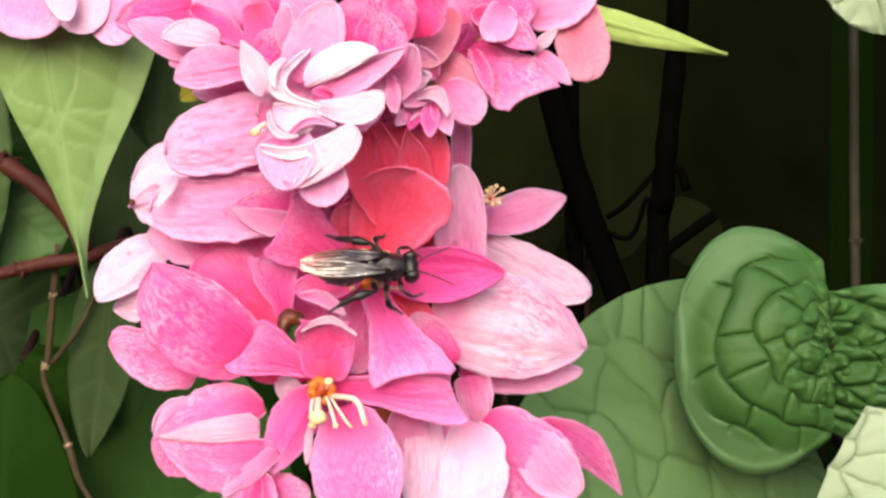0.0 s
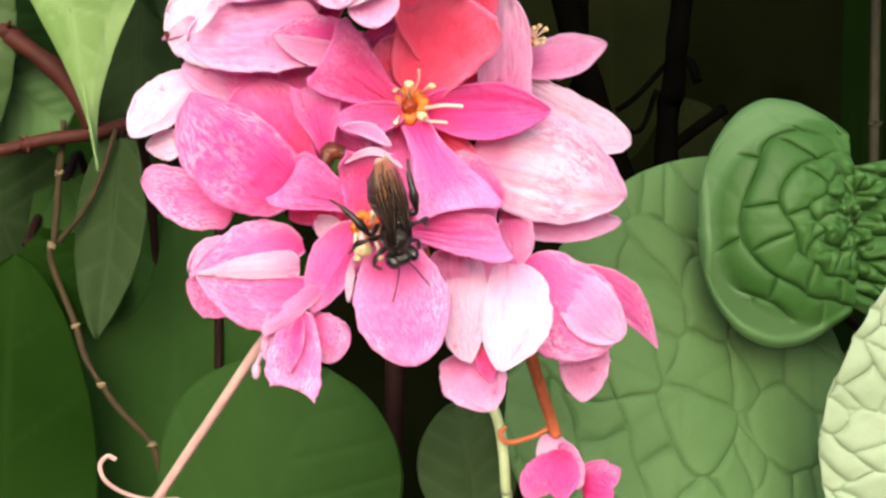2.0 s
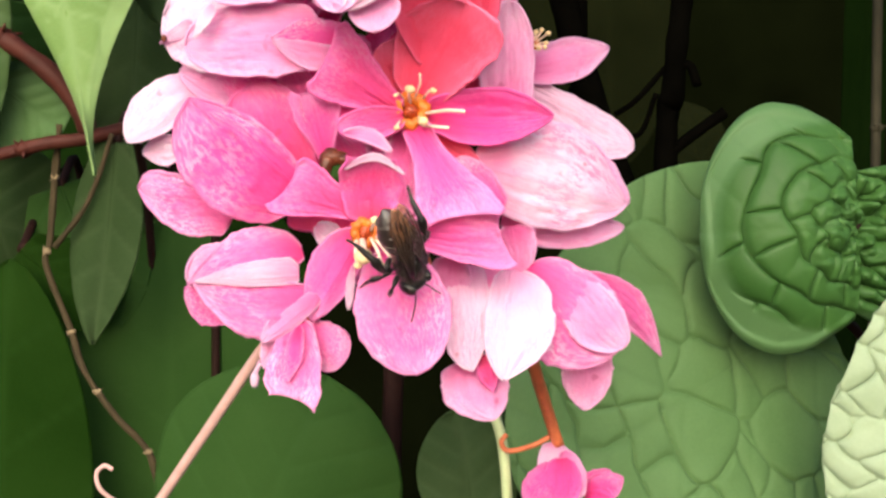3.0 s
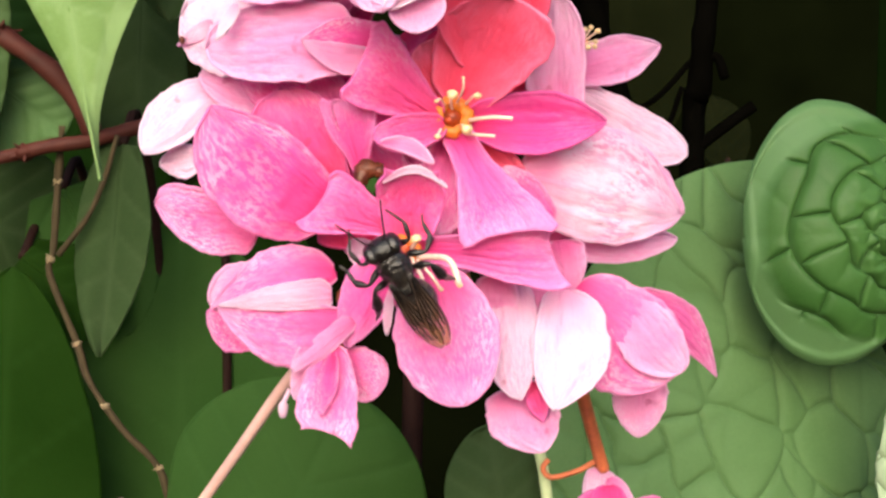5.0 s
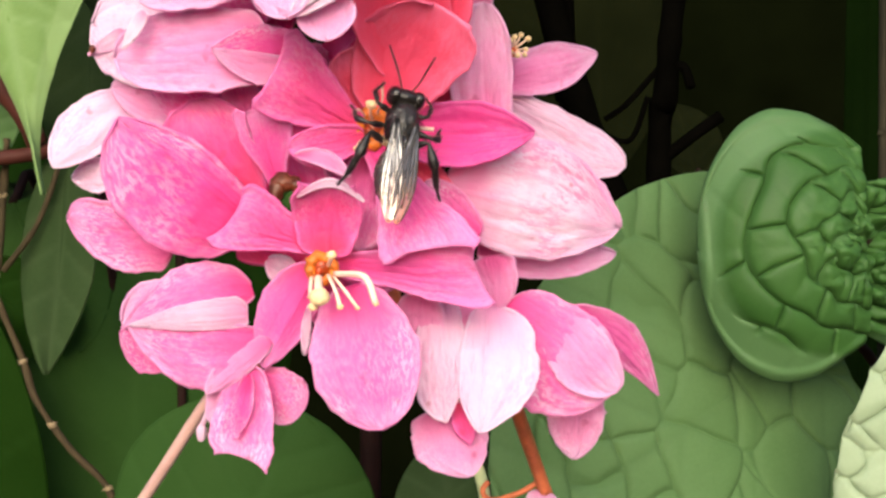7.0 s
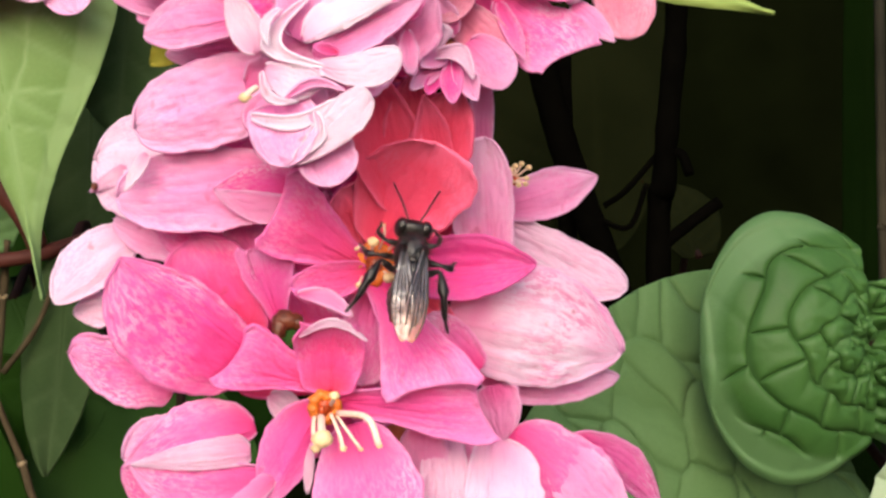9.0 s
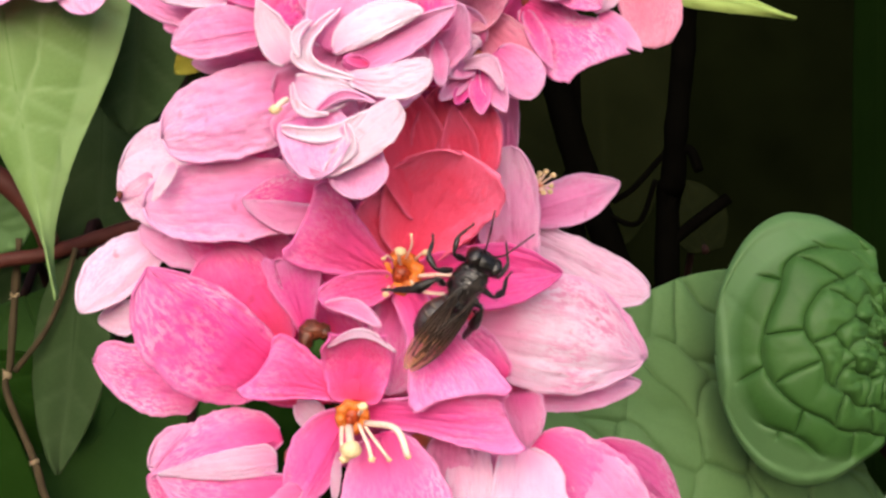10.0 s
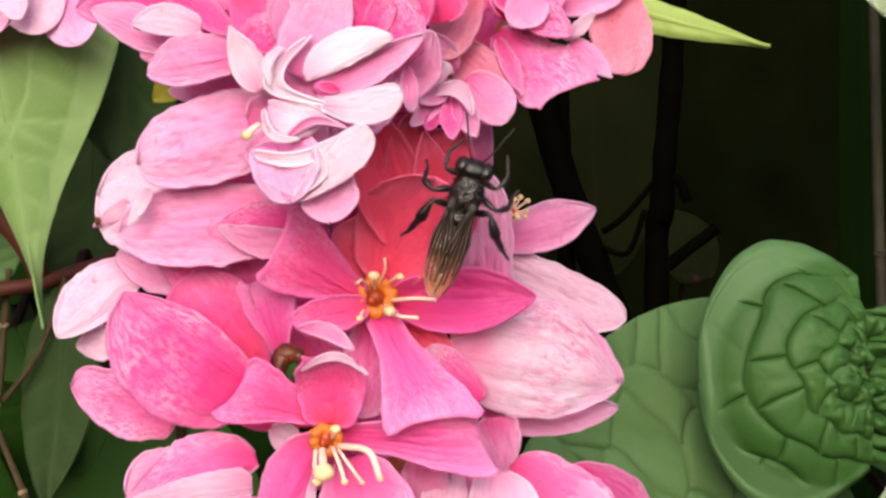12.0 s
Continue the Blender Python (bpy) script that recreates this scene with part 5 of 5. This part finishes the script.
BLACK = chitin("black_chitin", (0.004, 0.003, 0.0028), 0.3, 0, 0.45)
FUZZ = chitin("downy_thorax", (0.004, 0.003, 0.0026), 0.24, 1.8, 0.75, 800, 0.0008)
BROWN = chitin("brown_abdomen", (0.022, 0.014, 0.013), 0.32, 0, 0.8)
EYE = chitin("dark_eye", (0.008, 0.006, 0.005), 0.15, 0, 0.6)
DOWN = plain("dark_down", (0.045, 0.036, 0.031), 0.9, 0.5, 2000, gloss=0.05)
HAIR = plain("grey_hair", (0.10, 0.082, 0.072), 0.9, 0.3, 2000, gloss=0.05)


def wing_material():
    """A thin clear film, smoky at its root and amber at its tip, with a silver sheen where it mirrors the sky."""
    m, n, l, b = material("smoky_wing", 0.3)
    obj = n.new("ShaderNodeTexCoord").outputs["Object"]
    t = noise_node(n, l, obj, 520, 3)
    uv = n.new("ShaderNodeUVMap").outputs[0]
    sep = n.new("ShaderNodeSeparateXYZ")
    l.new(uv, sep.inputs[0])
    c = ramp(n, l, sep.outputs[0], [(0.0, (0.040, 0.023, 0.015)), (0.5, (0.075, 0.040, 0.024)), (0.68, (0.22, 0.095, 0.045)), (1.0, (0.62, 0.27, 0.13))])
    l.new(c, b.inputs["Base Color"])
    b.inputs["IOR"].default_value = 1.9
    b.inputs["Coat Weight"].default_value, b.inputs["Coat Roughness"].default_value, b.inputs["Coat IOR"].default_value = 1.0, 0.22, 2.3
    a = ramp(n, l, sep.outputs[0], [(0.0, (0.75,) * 3), (0.5, (0.6,) * 3), (0.72, (0.45,) * 3), (1.0, (0.5,) * 3)])
    l.new(a, b.inputs["Alpha"])
    bump(n, l, b, t, 1.0, 0.0007)
    return m


WING = wing_material()


def bee_lump(name, parent, at, size, mat, label="", rough=0.1, segs=22):
    bm = bmesh.new()
    blob(bm, (0, 0, 0), [s * 0.001 for s in size], rough, segs)
    ob = part(name, bm, mat, parent, label)
    ob.location = Vector(at) * 0.001
    return ob


def bee_tube(name, parent, points, radii, mat, label=""):
    """A limb whose origin lies at its first joint."""
    o = Vector(points[0])
    joints = [(Vector(p) - o) * 0.001 for p in points]
    pts = [joints[0]]
    for a, b in zip(joints, joints[1:]):
        pts += [a.lerp(b, 0.12), a.lerp(b, 0.5), a.lerp(b, 0.88)]
    pts.append(joints[-1])
    k = len(pts) - 1
    bm = bmesh.new()
    if name.endswith("leg"):
        radii = [r * 1.3 for r in radii]
    tube(bm, pts, [0.001 * float(np.interp(i / k * (len(radii) - 1), range(len(radii)), radii)) for i in range(k + 1)], 8)
    ob = part(name, bm, mat, parent, label)
    ob.location = o * 0.001
    if name.endswith("leg"):
        # short pale bristles
        rnd = random.Random(int(o.x * 10 + o.y * 100))
        bm = bmesh.new()
        for q in range(190 if name == "hind_leg" else 80):
            i = rnd.randrange(2, k)
            a = pts[i].lerp(pts[i - 1], rnd.random())
            d = Vector((rnd.gauss(0, 1), rnd.gauss(0, 1), rnd.gauss(0.2, 1))).normalized()
            r = 0.001 * float(np.interp(i / k * (len(radii) - 1), range(len(radii)), radii))
            w = d.orthogonal().normalized() * 0.00003
            bm.faces.new([bm.verts.new(p) for p in (a + d * r * 0.8 - w, a + d * r * 0.8 + w, a + d * (r + rnd.uniform(0.0001, 0.00028)))])
        part("bristles", bm, HAIR, ob, "pale bristles")
    return ob


def build_bee():
    bee = tagged(empty("bee", None), "small dark brown bee with smoky folded wings on the flowers", "bee")
    # thorax with down
    thorax = bee_lump("thorax", bee, (0, 1.3, 0), (1.18, 1.8, 1.28), FUZZ, "dark downy thorax", 0.12)
    bee_lump("scutellum", bee, (0, -0.2, 0.75), (0.95, 0.55, 0.5), FUZZ)
    rnd = random.Random(3)
    bm = bmesh.new()
    for k in range(800):
        d = Vector((rnd.gauss(0, 1), rnd.gauss(0, 1), rnd.gauss(0.3, 1))).normalized()
        p = Vector((d.x * 1.16, d.y * 1.78 + 1.3, d.z * 1.28)) * 0.001
        e = p + (d + Vector((rnd.gauss(0, 0.4), -0.5, rnd.gauss(0, 0.4)))) * rnd.uniform(0.00018, 0.00046)
        s = d.orthogonal().normalized() * 0.000022
        bm.faces.new([bm.verts.new(q) for q in (p - s, p + s, e)])
    part("down", bm, DOWN, thorax, "greyish down")
    thorax.children[0].location = Vector((0, -1.3, 0)) * 0.001
    # head
    head = bee_lump("head", bee, (0, 3.25, -0.1), (1.34, 0.72, 1.0), BLACK, "wide black head", 0.06)
    for s in (-1, 1):
        bee_lump("eye", head, (s * 0.84, 0.05, 0.12), (0.54, 0.66, 0.9), EYE, "large dark eye", 0.0)
        bee_tube("antenna", head, [(s * 0.35, 0.6, 0.1), (s * 0.75, 1.3, 0.5), (s * 1.1, 2.2, 0.4), (s * 1.7, 3.6, 0.1)], [0.08, 0.06, 0.07, 0.06], BLACK)
    # abdomen: ringed, tapering
    bm = bmesh.new()
    pts, rad = [], []
    for i in range(46):
        u = i / 45
        r = 1.42 * math.sin(math.pi * min(1, 0.14 + u * 0.86)) ** 0.72
        ring = (u * 5.4) % 1.0
        r *= 1 - 0.06 * (1 - ring) ** 3
        pts.append(Vector((0, -0.5 - 4.15 * u, -0.05 - 0.7 * u * u)) * 0.001)
        rad.append(max(0.05, r) * 0.001)
    tube(bm, pts, rad, 24)
    for v in bm.verts:
        v.co.z *= 0.88
    abdomen = part("abdomen", bm, BROWN, bee, "glossy ringed brown abdomen")
    for k in range(1, 5):
        u = (k + 0.02) / 5.4
        i = int(u * 45)
        bm = bmesh.new()
        tube(bm, [pts[i] + Vector((0, 0.0001, 0)), pts[i] - Vector((0, 0.00013, 0))], [rad[i] * 0.99, rad[i] * 1.0], 24)
        for v in bm.verts:
            v.co.z *= 0.885
        part("ring", bm, HAIR, abdomen, "thin pale hair band")
    # wings: two pairs folded over the back
    for s in (-1, 1):
        for name, tipx, length, width, z0, z1 in (("fore_wing", 0.24, 7.3, 1.65, 1.3, 1.3), ("hind_wing", 0.5, 5.0, 1.15, 1.1, 1.15)):
            b, t = Vector((s * 0.74, 1.25 if name == "fore_wing" else 0.5, z0)), Vector((s * tipx, 1.25 - length, z1))
            w = (t - b).normalized()
            up = Vector((s * 0.18, 0, 1)).normalized()
            ac = w.cross(up).normalized()
            rows = []
            for i in range(20):
                u = i / 19
                h = width / 2 * (0.16 + 0.84 * math.sin(math.pi / 2 * min(1, u / 0.62)) ** 1.2) * (1 if u < 0.62 else max(0.03, math.cos(math.pi / 2 * (u - 0.62) / 0.38)) ** 0.5)
                row = []
                for j in range(9):
                    v = 2 * j / 8 - 1
                    q = b.lerp(t, u) + ac * v * h + up * (0.09 * noise.noise(Vector((u * 6, v * 2.5, s * 3.0 + length))) + 0.12 * math.sin(math.pi * u))
                    row.append(q * 0.001)
                rows.append(row)
            bm = bmesh.new()
            sheet(bm, normals(rows), 0.00002)
            wing = part(name, bm, WING, bee, "smoky brown translucent wing")
            bm = bmesh.new()
            for v0, v1, u1 in ((-0.9, -0.85, 0.95), (-0.3, -0.75, 0.8), (0.0, -0.3, 0.9), (0.1, 0.3, 0.9), (0.3, 0.8, 0.85), (0.9, 0.9, 0.7)):
                line = []
                for i in range(0, int(19 * u1) + 1, 2):
                    a = v0 + (v1 - v0) * i / 19
                    j = (a + 1) * 4
                    j0 = min(7, int(j))
                    line.append(rows[i][j0].lerp(rows[i][j0 + 1], j - j0))
                tube(bm, line, 0.00005, 5)
            # cross veins close the cells of the wing
            for i, j0, j1 in ((8, 2, 4), (10, 4, 6), (12, 1, 3), (13, 5, 7), (15, 3, 5)):
                tube(bm, [rows[i][j0], rows[i + 1][(j0 + j1) // 2], rows[i][j1]], 0.00004, 5)
            part("wing_vein", bm, BLACK, wing)
    legs = []
    for s in (-1, 1):
        legs.append((bee_tube("fore_leg", bee, [(s * 0.8, 2.4, -0.8), (s * 1.9, 2.5, -0.4), (s * 2.2, 3.5, -1.0), (s * 1.8, 4.2, -1.5), (s * 1.5, 4.7, -1.8)], [0.1, 0.17, 0.19, 0.1, 0.09, 0.15, 0.13, 0.08, 0.09, 0.07, 0.06, 0.06, 0.05, 0.03], BLACK), s))
        legs.append((bee_tube("middle_leg", bee, [(s * 1.1, 1.3, -0.8), (s * 2.3, 0.9, -0.2), (s * 3.1, 1.2, -0.9), (s * 3.2, 2.0, -1.7), (s * 3.5, 2.4, -2.0)], [0.1, 0.18, 0.2, 0.11, 0.1, 0.18, 0.2, 0.12, 0.13, 0.1, 0.06, 0.06, 0.06, 0.03], BLACK), s))
        legs.append((bee_tube("hind_leg", bee, [(s * 1.0, 0.1, -0.7), (s * 2.1, 0.4, 0.1), (s * 2.6, -1.3, -0.1), (s * 3.1, -2.6, -1.1), (s * 3.6, -3.4, -1.6)], [0.1, 0.18, 0.22, 0.13, 0.11, 0.25, 0.33, 0.2, 0.2, 0.16, 0.08, 0.08, 0.07, 0.03], BLACK), s))
    return bee, legs


bee, bee_legs = build_bee()


def bee_pose(x, y, z, heading, pitch, roll):
    """Middle of the body in mm; heading in the upright plane before the viewer, pitch: head sunk away from the viewer, roll about its length."""
    h, p = radians(heading), radians(pitch)
    fore = Vector((math.cos(h) * math.cos(p), math.sin(p), math.sin(h) * math.cos(p)))
    up = Vector((0, -1, 0))
    up = (up - fore * up.dot(fore)).normalized()
    up = Matrix.Rotation(radians(roll), 3, fore) @ up
    right = fore.cross(up)
    m = Matrix((right, fore, up)).transposed().to_4x4()
    m.translation = mm(x, y, z)
    return m


def motions():
    rows = [
        (0.0, bee_pose(0.8, -6.0, -0.1, 2, 15, -20)),
        (0.2, bee_pose(0.3, -6.5, -2.7, -26, 31, -31)),
        (0.4, bee_pose(-0.6, -7.0, -2.5, -31, 31, -30)),
        (0.6, bee_pose(-1.6, -7.0, -1.8, -40, 40, -25)),
        (0.7, bee_pose(-1.6, -7.0, -2.6, -60, 40, -10)),
        (0.8, bee_pose(-2.2, -7.0, -5.3, -99, -15, 0)),
        (0.9, bee_pose(-2.1, -7.0, -5.4, -99, 19, 5)),
        (1.0, bee_pose(-2.3, -7.0, -5.9, -98, 14, 0)),
        (1.2, bee_pose(-2.0, -7.5, -7.2, -74, 28, 0)),
        (1.5, bee_pose(-0.6, -8.0, -8.4, -71, 28, 0)),
        (1.8, bee_pose(-1.2, -8.5, -9.1, -72, 23, -20)),
        (2.0, bee_pose(-1.1, -9.0, -10.0, -76, 28, -20)),
        (2.2, bee_pose(-0.7, -9.5, -10.8, -63, 28, -31)),
        (2.4, bee_pose(-0.6, -10.0, -11.9, -67, 46, -31)),
        (2.6, bee_pose(-0.0, -10.0, -12.3, -63, 46, -31)),
        (2.8, bee_pose(-1.2, -10.0, -12.5, -64, 46, -31)),
        (3.0, bee_pose(-0.2, -10.0, -11.9, -70, 46, -31)),
        (3.2, bee_pose(-0.6, -10.0, -12.0, -73, 46, -40)),
        (3.6, bee_pose(-0.9, -11.0, -12.0, -105, 15, 0)),
        (4.0, bee_pose(-1.5, -11.0, -12.0, -142, 0, 12)),
        (4.4, bee_pose(-2.1, -10.6, -12.1, -180, -12, 8)),
        (4.8, bee_pose(-2.7, -10.0, -12.4, 143, -32, -8)),
        (5.0, bee_pose(-3.5, -10.0, -12.2, 122, -36, -5)),
        (5.2, bee_pose(-3.6, -9.8, -11.0, 104, -38, 0)),
        (5.4, bee_pose(-3.1, -9.2, -10.3, 88, -20, 0)),
        (5.6, bee_pose(-1.3, -8.8, -9.9, 85, -20, 5)),
        (5.8, bee_pose(0.1, -8.4, -8.3, 72, -20, 12)),
        (6.0, bee_pose(0.5, -8.0, -6.8, 67, -20, 38)),
        (6.2, bee_pose(0.6, -7.6, -5.6, 51, -20, 45)),
        (6.5, bee_pose(2.2, -7.0, -3.6, 67, 25, 50)),
        (6.7, bee_pose(2.0, -6.6, -2.5, 74, 15, 42)),
        (7.0, bee_pose(2.0, -6.2, -1.7, 82, 15, 17)),
        (7.3, bee_pose(2.1, -6.0, -0.6, 85, 15, 20)),
        (7.5, bee_pose(2.6, -6.0, -1.1, 85, 15, 17)),
        (7.7, bee_pose(2.2, -6.0, -0.7, 85, 15, 30)),
        (9.3, bee_pose(2.9, -6.0, -0.9, 77, 29, 0)),
        (9.5, bee_pose(3.7, -6.0, -1.3, 67, 26, 0)),
        (9.8, bee_pose(4.2, -6.0, -1.5, 61, 25, 5)),
        (10.0, bee_pose(3.8, -6.0, -1.9, 52, -20, 22)),
        (10.3, bee_pose(3.4, -6.0, -3.6, 50, -20, 38)),
        (10.5, bee_pose(2.5, -6.0, -1.7, 75, -20, 32)),
        (10.7, bee_pose(2.3, -6.0, -1.3, 81, -20, 22)),
        (11.0, bee_pose(2.2, -6.0, 0.6, 80, -20, 10)),
        (11.3, bee_pose(3.4, -6.2, 0.6, 77, -20, 4)),
        (11.5, bee_pose(3.7, -6.4, 1.7, 73, -20, 0)),
        (11.8, bee_pose(4.5, -6.8, 4.8, 72, -20, 0)),
        (12.0, bee_pose(6.1, -7.0, 5.5, 71, -20, 0)),
    ]
    walk(bee, rows)
    # the legs feel their way
    for k, (leg, s) in enumerate(bee_legs):
        at = leg.location.copy()
        swings = []
        for i in range(31):
            t = i * 0.4
            a = 9 * math.sin(t * 5.1 + k * 1.9) + 6 * math.sin(t * 2.3 + k)
            swings.append((t, Matrix.Translation(at) @ pose(0, 0, 0, 0, 4 * math.sin(t * 3 + k), a)))
        walk(leg, swings)


motions()
